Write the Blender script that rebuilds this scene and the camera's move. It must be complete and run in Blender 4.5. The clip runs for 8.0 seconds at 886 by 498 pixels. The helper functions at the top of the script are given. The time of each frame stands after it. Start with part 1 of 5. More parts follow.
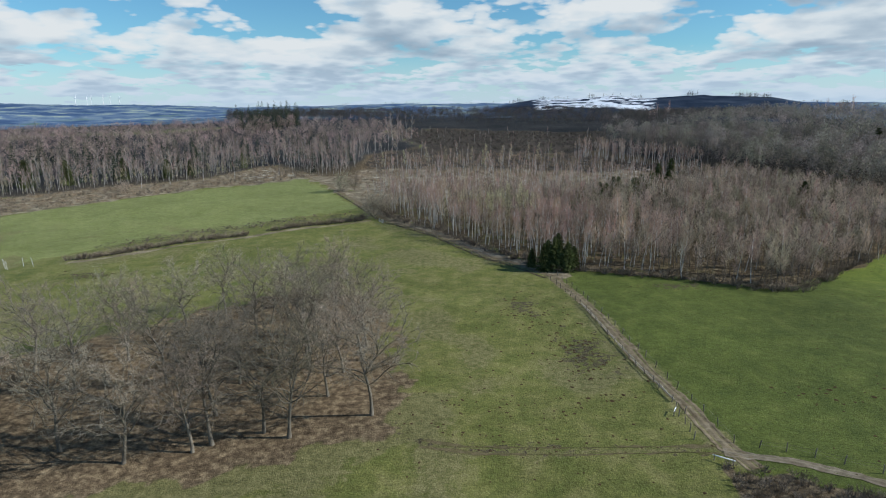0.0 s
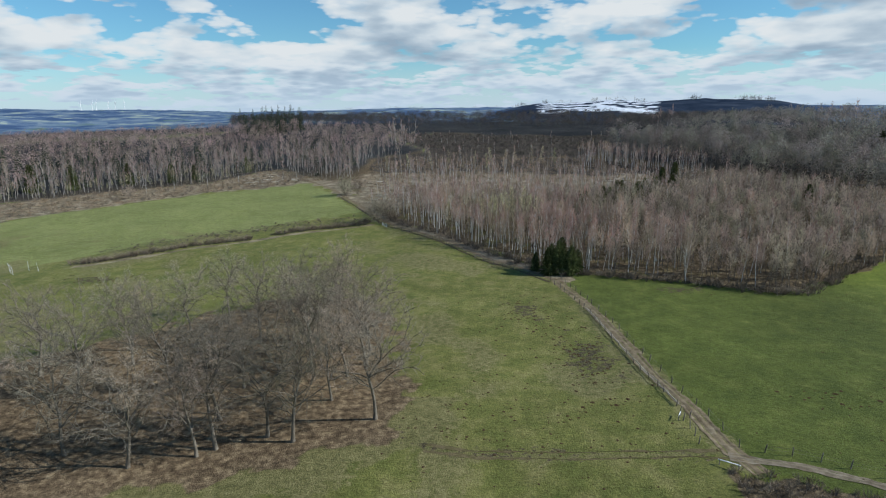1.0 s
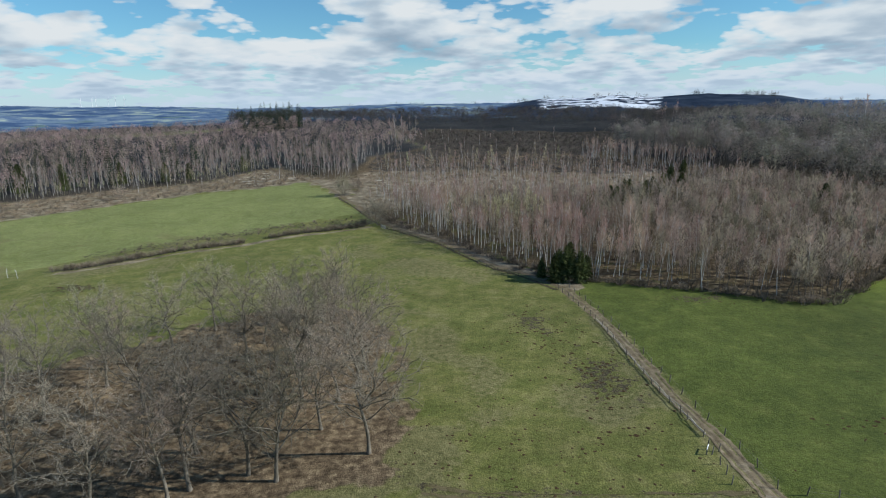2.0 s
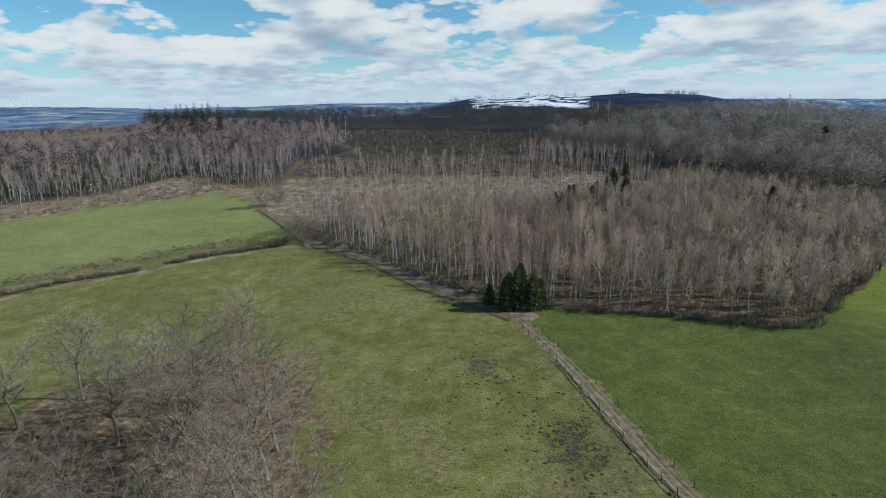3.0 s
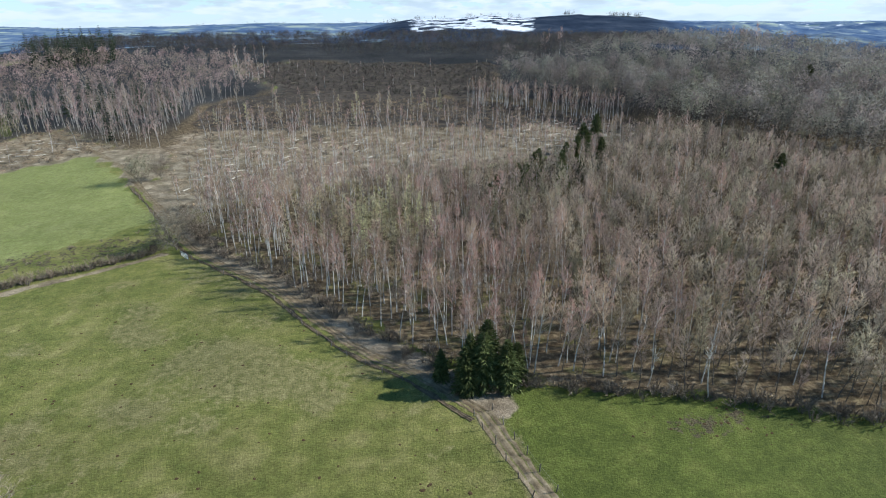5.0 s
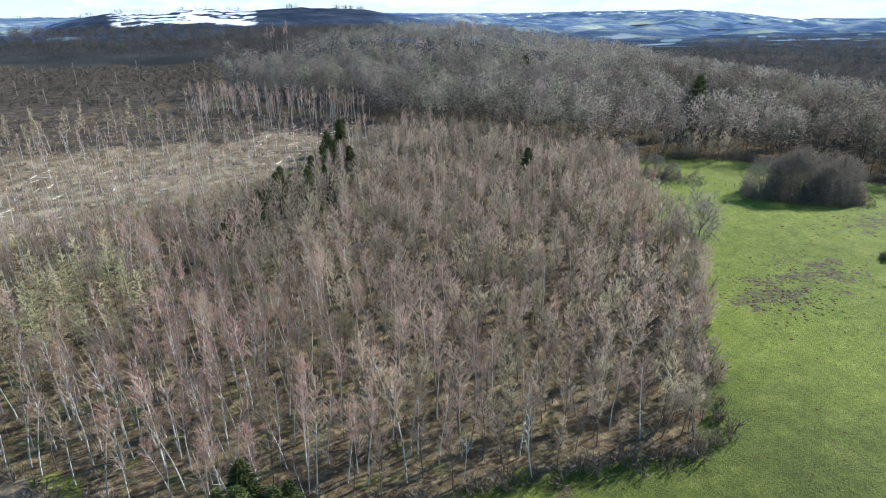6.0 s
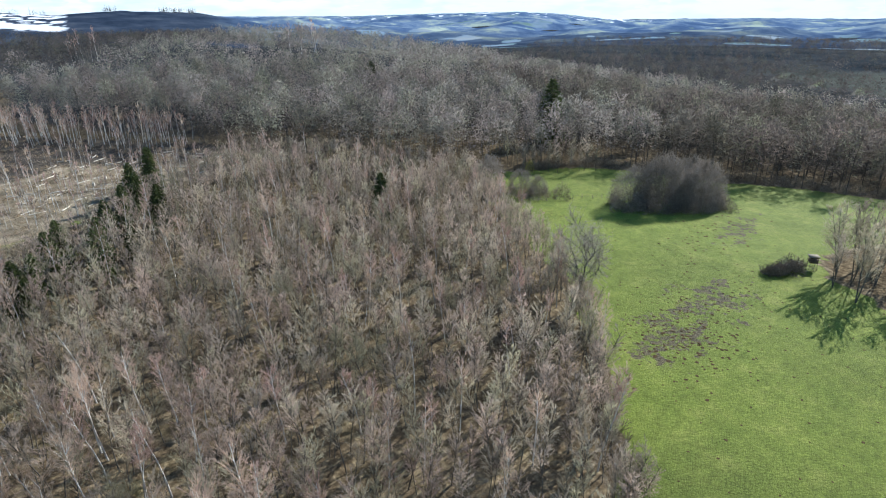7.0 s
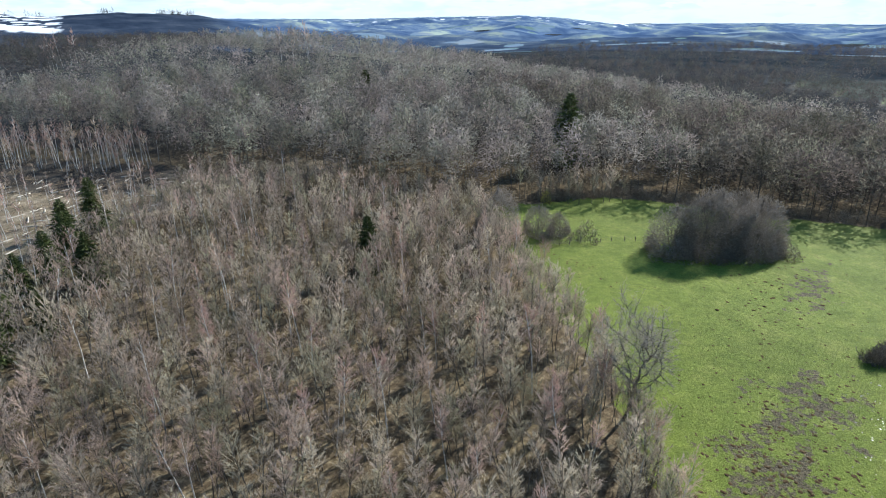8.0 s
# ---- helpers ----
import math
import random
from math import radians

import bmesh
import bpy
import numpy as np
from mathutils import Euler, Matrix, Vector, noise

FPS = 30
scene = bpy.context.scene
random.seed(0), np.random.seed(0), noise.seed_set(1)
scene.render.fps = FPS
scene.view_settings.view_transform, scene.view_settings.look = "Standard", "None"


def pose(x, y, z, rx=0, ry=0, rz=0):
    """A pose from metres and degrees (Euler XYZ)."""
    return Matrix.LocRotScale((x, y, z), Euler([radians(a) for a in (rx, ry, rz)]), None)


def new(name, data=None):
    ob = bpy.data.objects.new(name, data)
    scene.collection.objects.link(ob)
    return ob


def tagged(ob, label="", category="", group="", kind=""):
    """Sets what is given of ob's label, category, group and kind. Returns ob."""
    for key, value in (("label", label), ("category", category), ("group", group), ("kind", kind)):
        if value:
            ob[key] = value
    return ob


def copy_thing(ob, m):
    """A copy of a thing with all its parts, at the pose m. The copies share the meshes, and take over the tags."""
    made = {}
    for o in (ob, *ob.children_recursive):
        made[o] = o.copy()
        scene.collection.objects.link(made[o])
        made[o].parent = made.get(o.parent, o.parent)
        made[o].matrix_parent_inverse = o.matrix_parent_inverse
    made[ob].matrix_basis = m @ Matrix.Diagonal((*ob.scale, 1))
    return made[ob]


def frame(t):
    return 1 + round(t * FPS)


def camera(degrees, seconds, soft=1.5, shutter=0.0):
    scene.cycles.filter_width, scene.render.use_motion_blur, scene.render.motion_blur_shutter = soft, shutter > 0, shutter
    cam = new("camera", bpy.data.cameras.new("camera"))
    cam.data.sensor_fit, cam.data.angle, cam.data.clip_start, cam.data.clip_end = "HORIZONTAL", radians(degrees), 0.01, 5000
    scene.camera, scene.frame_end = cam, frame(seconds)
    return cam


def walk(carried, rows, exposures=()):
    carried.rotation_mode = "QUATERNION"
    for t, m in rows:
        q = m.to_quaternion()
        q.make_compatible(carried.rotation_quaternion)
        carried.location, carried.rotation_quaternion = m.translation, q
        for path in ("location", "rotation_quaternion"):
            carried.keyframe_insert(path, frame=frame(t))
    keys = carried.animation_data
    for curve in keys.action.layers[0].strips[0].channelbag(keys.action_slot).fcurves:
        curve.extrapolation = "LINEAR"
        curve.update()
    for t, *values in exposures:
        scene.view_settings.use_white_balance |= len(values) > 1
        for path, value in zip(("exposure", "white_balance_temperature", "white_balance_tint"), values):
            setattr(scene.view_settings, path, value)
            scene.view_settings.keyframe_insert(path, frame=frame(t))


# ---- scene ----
cam = camera(73.8, 8.0, soft=1.1)
PATH = [
    (0, (0.02, 0.1, 43.88), -0.19, -13.77, -0.53),
    (0.5, (0.02, 0.1, 43.88), 0.0, -13.55, -0.63),
    (1, (0.02, 0.1, 43.88), 0.16, -13.39, -0.69),
    (1.2, (0.03, 0.4, 43.9), 0.25, -13.45, -0.72),
    (2.3, (0.126, 14.865, 44.35), 0.22, -13.85, -0.94),
    (2.5, (0.123, 19.129, 44.382), -2.7, -13.91, -0.95),
    (3, (1.113, 30.943, 44.856), -6.07, -13.92, -0.98),
    (3.5, (3.104, 44.171, 46.499), -6.07, -13.79, -0.94),
    (4, (5.344, 57.167, 49.3), -6.11, -13.68, -0.94),
    (4.2, (6.259, 61.936, 49.925), -6.07, -15.71, -0.95),
    (5.3, (12.018, 88.316, 50.75), -17.58, -21.76, -0.6),
    (5.5, (14.016, 93.082, 50.911), -22.77, -21.79, -0.67),
    (6, (20.844, 104.722, 51.2), -36.12, -22.03, -0.97),
    (6.5, (30.464, 114.633, 51.154), -49.76, -22.03, -1.25),
    (7, (41.317, 123.22, 51.0), -50.0, -22.04, -1.17),
    (7.5, (52.973, 132.884, 51.088), -49.95, -21.94, -0.98),
    (8, (64.899, 143.135, 51.243), -49.98, -21.76, -0.86),
]


def aim(eye, yaw, pitch, roll):
    return Matrix.Translation(eye) @ pose(0, 0, 0, 90 + pitch, 0, yaw) @ pose(0, 0, 0, 0, 0, roll)


walk(cam, [(t, aim(eye, yaw, pitch, roll)) for t, eye, yaw, pitch, roll in PATH],
     exposures=[(0, 0.0, 6100, 6), (4.0, 0.0, 6100, 6), (5.5, 0.78, 6100, 6), (6, 0.85, 6100, 6), (7, 0.85, 6100, 6), (8, 0.8, 6100, 6)])

# ---- sun, sky and clouds ----
SUN_AZ, SUN_EL = 95.0, 31.0      # degrees east of north, above the horizon
sun_data = bpy.data.lights.new("sun", "SUN")
sun_data.energy, sun_data.angle, sun_data.color = 5.0, radians(0.6), (1.0, 0.975, 0.93)
sun = new("sun", sun_data)
sun_way = Vector((math.sin(radians(SUN_AZ)) * math.cos(radians(SUN_EL)), math.cos(radians(SUN_AZ)) * math.cos(radians(SUN_EL)), math.sin(radians(SUN_EL))))
sun.matrix_world = Matrix.Translation(sun_way * 900) @ sun_way.to_track_quat("Z", "Y").to_matrix().to_4x4()


def node_tree(owner):
    owner.use_nodes = True
    t = owner.node_tree
    t.nodes.clear()

    def put(kind, **values):
        n = t.nodes.new(kind)
        for k, v in values.items():
            if isinstance(v, (int, float, tuple)) and k in n.inputs:
                n.inputs[k].default_value = v
            else:
                setattr(n, k, v)
        return n

    def join(a, b, out=0, inp=0):
        t.links.new(a.outputs[out], b.inputs[inp])
        return b
    return t, put, join


def ramp(put, stops, mode="LINEAR"):
    n = put("ShaderNodeValToRGB")
    n.color_ramp.interpolation = mode
    e = n.color_ramp.elements
    while len(e) < len(stops):
        e.new(0.5)
    for el, (p, c) in zip(e, stops):
        el.position = p
        el.color = (*c, 1) if len(c) == 3 else c
    return n


def build_world():
    w = bpy.data.worlds.new("sky")
    scene.world = w
    t, put, join = node_tree(w)
    sky = put("ShaderNodeTexSky", sky_type="NISHITA", sun_disc=False, sun_elevation=radians(SUN_EL), sun_rotation=radians(SUN_AZ), air_density=1.0, dust_density=0.0, ozone_density=4.0)
    deep = put("ShaderNodeMix", data_type="RGBA", blend_type="MULTIPLY")
    deep.inputs[0].default_value = 1.0
    t.links.new(sky.outputs[0], deep.inputs[6]); deep.inputs[7].default_value = (0.82, 1.14, 1.2, 1)
    co = put("ShaderNodeTexCoord")
    sep = join(co, put("ShaderNodeSeparateXYZ"), "Generated")

    def clouds(scale, squash, lift, seed, puffs=((2.6, 0.2), (6.0, 0.1), (13.0, 0.05))):
        """One field of cumulus with rounded heads; lift looks it up a little higher, to tell tops from bases."""
        mp = put("ShaderNodeMapping"); join(co, mp, "Generated")
        mp.inputs["Location"].default_value = (seed, seed * 0.7, lift * squash)
        mp.inputs["Scale"].default_value = (1, 1, squash)
        n = put("ShaderNodeTexNoise"); join(mp, n, 0, "Vector")
        n.inputs["Scale"].default_value, n.inputs["Detail"].default_value, n.inputs["Roughness"].default_value = scale, 6.0, 0.48
        total = n.outputs[0]
        for fine, amount in puffs:
            vo = put("ShaderNodeTexVoronoi", feature="SMOOTH_F1"); join(mp, vo, 0, "Vector")
            vo.inputs["Scale"].default_value, vo.inputs["Smoothness"].default_value = scale * fine, 0.3
            m = put("ShaderNodeMath", operation="MULTIPLY_ADD"); t.links.new(vo.outputs["Distance"], m.inputs[0]); m.inputs[1].default_value = -amount
            t.links.new(total, m.inputs[2])
            total = m.outputs[0]
        return total

    def between(a, b):
        """The small far clouds near the horizon, the large near ones above."""
        r = put("ShaderNodeMapRange"); t.links.new(sep.outputs["Z"], r.inputs[0]); r.inputs[1].default_value, r.inputs[2].default_value = 0.03, 0.1
        m = put("ShaderNodeMix", data_type="FLOAT"); t.links.new(r.outputs[0], m.inputs[0]); t.links.new(a, m.inputs[2]); t.links.new(b, m.inputs[3])
        return m.outputs[0]
    body = between(clouds(13, 4.6, 0.0, 1.3), clouds(5.4, 2.9, 0.0, 4.4))
    above = between(clouds(13, 4.6, 0.012, 1.3, ((2.6, 0.22), (6.0, 0.06))), clouds(5.4, 2.9, 0.034, 4.4, ((2.6, 0.22), (6.0, 0.06))))
    # fewer clouds overhead, where one looks between them
    gap = put("ShaderNodeMapRange"); t.links.new(sep.outputs["Z"], gap.inputs[0])
    gap.inputs[1].default_value, gap.inputs[2].default_value, gap.inputs[3].default_value, gap.inputs[4].default_value = 0.17, 0.46, 0.085, -0.25
    dens = put("ShaderNodeMath", operation="ADD"); t.links.new(body, dens.inputs[0]); t.links.new(gap.outputs[0], dens.inputs[1])
    cover = ramp(put, [(0.335, (0, 0, 0)), (0.375, (0.75, 0.75, 0.75)), (0.44, (1, 1, 1))]); t.links.new(dens.outputs[0], cover.inputs[0])
    tone = ramp(put, [(0.27, (1, 1, 1)), (0.34, (0.86, 0.91, 0.95)), (0.41, (0.62, 0.71, 0.8)), (0.5, (0.42, 0.52, 0.63))]); t.links.new(above, tone.inputs[0])
    bright = put("ShaderNodeVectorMath", operation="SCALE"); t.links.new(tone.outputs[0], bright.inputs[0]); bright.inputs["Scale"].default_value = 8.6
    mix = put("ShaderNodeMix", data_type="RGBA")
    t.links.new(cover.outputs[0], mix.inputs[0]); t.links.new(deep.outputs[2], mix.inputs[6]); t.links.new(bright.outputs[0], mix.inputs[7])
    # pale air along the horizon
    air = put("ShaderNodeMapRange"); t.links.new(sep.outputs["Z"], air.inputs[0])
    air.inputs[1].default_value, air.inputs[2].default_value, air.inputs[3].default_value, air.inputs[4].default_value = 0.0, 0.085, 0.85, 0.0
    hazy = put("ShaderNodeMix", data_type="RGBA"); t.links.new(air.outputs[0], hazy.inputs[0]); t.links.new(mix.outputs[2], hazy.inputs[6]); hazy.inputs[7].default_value = (5.9, 7.0, 8.3, 1)
    bg = put("ShaderNodeBackground"); bg.inputs["Strength"].default_value = 0.09
    t.links.new(hazy.outputs[2], bg.inputs["Color"])
    join(bg, put("ShaderNodeOutputWorld"))


build_world()


# ---- materials ----
def material(name, stops, scale=1.0, detail=5.0, rough=0.9, fine=0.0, fine_scale=40.0, bump=0.0, bump_scale=20.0, island=0.0, tint=0.0, stretch=(1, 1, 1), translucent=0.0, spec=0.04, who="object", hue=False):
    """Noise between colour stops; fine: a second, smaller noise; island/tint: how much brightness varies from piece to piece and tree to tree."""
    m = bpy.data.materials.new(name)
    t, put, join = node_tree(m)
    co = put("ShaderNodeTexCoord")
    mp = put("ShaderNodeMapping"); mp.inputs["Scale"].default_value = stretch
    join(co, mp, "Object")
    n = put("ShaderNodeTexNoise"); join(mp, n, 0, "Vector")
    n.inputs["Scale"].default_value = scale; n.inputs["Detail"].default_value = detail; n.inputs["Roughness"].default_value = 0.6
    col = ramp(put, stops); join(n, col)
    last = col.outputs[0]

    def times(sock, fac_socket, lo, hi):
        r = put("ShaderNodeMapRange"); t.links.new(fac_socket, r.inputs[0])
        r.inputs[3].default_value, r.inputs[4].default_value = lo, hi
        v = put("ShaderNodeVectorMath", operation="SCALE")
        t.links.new(sock, v.inputs[0]); t.links.new(r.outputs[0], v.inputs["Scale"])
        return v.outputs[0]
    if fine:
        f = put("ShaderNodeTexNoise"); join(mp, f, 0, "Vector"); f.inputs["Scale"].default_value = fine_scale; f.inputs["Detail"].default_value = 4.0
        last = times(last, f.outputs[0], 1 - fine, 1 + fine)
    if island:
        g = put("ShaderNodeNewGeometry")
        last = times(last, g.outputs["Random Per Island"], 1 - island, 1 + island)
    if tint:
        if who == "object":
            o = put("ShaderNodeObjectInfo"); src = o.outputs["Random"]
        else:
            a = put("ShaderNodeAttribute", attribute_name="tint"); src = a.outputs["Fac"]
        last = times(last, src, 1 - tint, 1 + tint)
        if hue:   # some trees greener with lichen, some redder
            w = put("ShaderNodeMath", operation="MULTIPLY"); t.links.new(src, w.inputs[0]); w.inputs[1].default_value = 7.31
            fr = put("ShaderNodeMath", operation="FRACT"); join(w, fr)
            cr = ramp(put, [(0.0, (0.95, 1.05, 0.86)), (0.5, (1, 1, 0.98)), (1.0, (1.06, 0.97, 0.97))]); join(fr, cr)
            mu = put("ShaderNodeMix", data_type="RGBA", blend_type="MULTIPLY"); mu.inputs[0].default_value = 1.0
            t.links.new(last, mu.inputs[6]); t.links.new(cr.outputs[0], mu.inputs[7])
            last = mu.outputs[2]
    b = put("ShaderNodeBsdfPrincipled"); b.inputs["Roughness"].default_value = rough; b.inputs["Specular IOR Level"].default_value = spec
    t.links.new(last, b.inputs["Base Color"])
    if bump:
        bn = put("ShaderNodeTexNoise"); join(mp, bn, 0, "Vector"); bn.inputs["Scale"].default_value = bump_scale; bn.inputs["Detail"].default_value = 4.0
        bp = put("ShaderNodeBump"); join(bn, bp, 0, "Height"); bp.inputs["Strength"].default_value = bump; bp.inputs["Distance"].default_value = 0.1
        join(bp, b, 0, "Normal")
    out = put("ShaderNodeOutputMaterial")
    if translucent:
        tr = put("ShaderNodeBsdfTranslucent"); t.links.new(last, tr.inputs["Color"])
        mx = put("ShaderNodeMixShader"); mx.inputs[0].default_value = translucent
        join(b, mx, 0, 1); join(tr, mx, 0, 2); join(mx, out)
    else:
        join(b, out)
    return m


def wood_pair(name, bark, twig, who):
    """Bark and twig materials of one kind of tree, for single trees (object) or joined woods (attribute)."""
    twig = [(p, tuple(min(1.27 * c, 0.6) for c in col)) for p, col in twig]
    return (material("bark_" + name, bark, scale=3.0, fine=0.25, fine_scale=18, stretch=(1, 1, 0.35), bump=0.3, bump_scale=12, tint=0.2, who=who),
            material("twigs_" + name, twig, scale=0.6, rough=0.85, island=0.12, tint=0.4, who=who, translucent=0.5, hue=True))


BARK = {
    "oak": ([(0.3, (0.105, 0.09, 0.068)), (0.55, (0.18, 0.155, 0.12)), (0.75, (0.28, 0.245, 0.195))], [(0.3, (0.24, 0.2, 0.155)), (0.7, (0.37, 0.315, 0.246))]),
    "birch": ([(0.36, (0.08, 0.07, 0.065)), (0.44, (0.5, 0.47, 0.43)), (0.75, (0.7, 0.67, 0.62))], [(0.3, (0.255, 0.175, 0.146)), (0.7, (0.38, 0.272, 0.226))]),
    "pole": ([(0.3, (0.075, 0.065, 0.055)), (0.7, (0.16, 0.14, 0.115))], [(0.3, (0.235, 0.188, 0.152)), (0.7, (0.375, 0.31, 0.255))]),
    "larch": ([(0.3, (0.12, 0.1, 0.08)), (0.7, (0.22, 0.19, 0.15))], [(0.3, (0.33, 0.28, 0.175)), (0.7, (0.5, 0.43, 0.29))]),
    # distant woods below cloud: their shade is painted into the twig colour
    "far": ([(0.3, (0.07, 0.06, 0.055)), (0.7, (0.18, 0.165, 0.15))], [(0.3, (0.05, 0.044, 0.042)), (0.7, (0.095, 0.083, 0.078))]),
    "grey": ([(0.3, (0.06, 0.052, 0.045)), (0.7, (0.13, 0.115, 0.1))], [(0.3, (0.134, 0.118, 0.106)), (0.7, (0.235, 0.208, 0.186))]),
    # the grey kind again, darkened: painted shade for valley side and heath
    "shaded": ([(0.3, (0.05, 0.043, 0.037)), (0.7, (0.11, 0.097, 0.084))], [(0.3, (0.088, 0.074, 0.064)), (0.7, (0.155, 0.133, 0.116))]),
    "red": ([(0.35, (0.15, 0.13, 0.115)), (0.6, (0.5, 0.46, 0.41))], [(0.3, (0.25, 0.178, 0.158)), (0.7, (0.4, 0.297, 0.266))]),
}
SINGLE = {k: wood_pair(k, *v, "object") for k, v in BARK.items()}
JOINED = {k: wood_pair(k + "_wood", *v, "attribute") for k, v in BARK.items()}
NEEDLES = [(0.3, (0.045, 0.06, 0.022)), (0.7, (0.125, 0.14, 0.05))]
DARK_NEEDLES = [(0.3, (0.018, 0.03, 0.016)), (0.7, (0.05, 0.07, 0.034))]
SINGLE["spruce"] = (SINGLE["pole"][0], material("needles_spruce", NEEDLES, scale=0.8, island=0.4, tint=0.3, rough=0.7))
JOINED["spruce"] = (JOINED["pole"][0], material("needles_spruce_wood", DARK_NEEDLES, scale=0.8, island=0.4, tint=0.3, rough=0.7, who="attribute"))
M_POST = material("weathered_post", [(0.3, (0.12, 0.1, 0.08)), (0.7, (0.27, 0.24, 0.2))], scale=6, fine=0.3, stretch=(1, 1, 0.2), tint=0.3)
M_RAIL = material("pale_rail", [(0.3, (0.36, 0.32, 0.26)), (0.7, (0.55, 0.5, 0.42))], scale=5, fine=0.3, tint=0.2)
M_LOG = material("cut_log", [(0.3, (0.42, 0.37, 0.3)), (0.7, (0.72, 0.67, 0.58))], scale=3, fine=0.3, tint=0.3)
M_STUMP = material("stump", [(0.3, (0.22, 0.15, 0.09)), (0.7, (0.5, 0.38, 0.24))], scale=4, fine=0.3, tint=0.3)
M_EARTH = material("dug_earth", [(0.3, (0.05, 0.033, 0.018)), (0.7, (0.11, 0.072, 0.04))], scale=4, fine=0.4, spec=0.0)
M_WHITE = material("white_paint", [(0.3, (0.78, 0.78, 0.78)), (0.7, (0.84, 0.84, 0.84))], scale=2, rough=0.5)
M_BOARD = material("dark_boards", [(0.3, (0.07, 0.055, 0.04)), (0.7, (0.15, 0.12, 0.09))], scale=3, fine=0.3, stretch=(1, 1, 0.2))
M_ROOF = material("pale_roof", [(0.3, (0.16, 0.135, 0.1)), (0.7, (0.27, 0.235, 0.18))], scale=2, fine=0.2)


# ---- the lie of the land ----
def soft_plus(v, w):
    return w * np.logaddexp(0, v / w)


AZ = np.array([-180, -120, -60, -36, -32, -28, -24, -19, -12, -5, 0, 4, 8, 12, 15.7, 19.5, 21.5, 25.5, 30, 36, 42, 50, 57, 61, 65, 75, 85, 110, 180.0])
EL = np.array([.2, .3, .2, .27, .1, .12, 0, -.2, -.2, .02, -.05, -.08, .0, -.1, -.1, -.1, -.1, -.1, -.12, -.25, -.38, -.3, -.28, -.6, -1.15, -1.2, -1.35, -.6, .2])


AZ_HILL = np.array([-180, -2, 3, 6, 8, 12, 15.7, 19, 21.5, 25.5, 28.5, 31, 36, 44, 60, 180.0])
EL_HILL = np.array([-4, -2.5, -1.0, -.2, .12, .26, .4, .22, .36, .36, .15, -.1, -.55, -1.4, -3, -4])


def fade(v, a, b):
    s = np.clip((v - a) / (b - a), 0, 1)
    return s * s * (3 - 2 * s)


def waves(x, y, size, seed):
    """Smooth irregular undulation, about -1 to 1, features about size metres."""
    r = random.Random(seed)
    out = 0
    for k in range(6):
        a, f, p = r.uniform(0, math.pi), 2 * math.pi / size * r.uniform(0.55, 1.5), r.uniform(0, 6.28)
        out = out + np.sin((x * math.cos(a) + y * math.sin(a)) * f + p + 1.3 * np.sin((y * math.cos(a) - x * math.sin(a)) * f * 0.6 + p))
    return out / 3.2


def ground(x, y):
    x, y = np.asarray(x, float), np.asarray(y, float)
    north = 0.028 * (soft_plus(y - 135, 25) - soft_plus(y - 850, 120))
    east = 1 / (1 + np.exp((x - 0.45 * y - 130) / 35))
    z = north * (0.12 + 0.88 * east)
    z = z + 19 * np.exp(-((x - 375) / 165) ** 2 - ((y - 500) / 175) ** 2)
    z = z - 6 * np.exp(-((x - 300) / 110) ** 2 - ((y - 150) / 90) ** 2)
    z = z - 20 * fade(x - 0.3 * y, 185, 480) * fade(y, -400, 0)
    z = z + 10 * np.exp(-((x + 165) / 110) ** 2 - ((y - 680) / 110) ** 2)
    z = z + 0.25 * waves(x, y, 60, 3) + 0.07 * waves(x, y, 14, 4)
    # far hills
    dx, dy = x - 30, y - 100
    r, az = np.hypot(dx, dy), np.degrees(np.arctan2(dx, dy))
    el = np.interp(az, AZ, EL)
    low = z * (1 - fade(r, 900, 1500)) + (-35 * fade(np.abs(az), 12, 30) + 8) * fade(r, 900, 1500)
    out = fade(r, 900, 1600)
    swell = (9 + 9 * fade(r, 2200, 3200)) * waves(x, y, 800, 9) * fade(r, 1000, 1700)
    rim = 48 + 4250 * np.tan(np.radians(el)) - 12 * fade(az, 4, 9) * (1 - fade(az, 26, 31))
    rise = np.exp(-((r - 4250) / np.where(r < 4250, 1500, 2500)) ** 2) * out
    far = low + (rim - low) * rise + swell * np.sqrt(1 - rise)
    hill = 48 + 2250 * np.tan(np.radians(np.interp(az, AZ_HILL, EL_HILL)))
    near = np.exp(-((r - 2250) / np.where(r < 2250, 720, 600)) ** 2) * out
    far = np.maximum(far, low - 20 + (hill - low + 20) * near + 0.5 * swell * np.sqrt(1 - near))
    return np.where(r > 900, far, z)


def gz(x, y):
    return float(ground(x, y))


def spacing(near_lo, near_hi, step, far, growth=1.09):
    right, left, d = [near_hi], [near_lo], step
    while right[-1] < far:
        d *= growth
        right.append(right[-1] + d)
    d = step
    while left[-1] > -far:
        d *= growth
        left.append(left[-1] - d)
    return np.array(left[:0:-1] + list(np.arange(near_lo, near_hi, step)) + right)


def distance(poly, x, y):
    """Metres from the outline of a closed polygon, negative inside."""
    x, y = np.asarray(x, float), np.asarray(y, float)
    best, inside = np.full(x.shape, 1e9), np.zeros(x.shape, bool)
    for (ax, ay), (bx, by) in zip(poly, poly[1:] + poly[:1]):
        ux, uy = bx - ax, by - ay
        k = np.clip(((x - ax) * ux + (y - ay) * uy) / (ux * ux + uy * uy), 0, 1)
        best = np.minimum(best, np.hypot(x - ax - k * ux, y - ay - k * uy))
        if by != ay:
            inside ^= ((ay > y) != (by > y)) & (x < ax + (y - ay) / (by - ay) * ux)
    return np.where(inside, -best, best)


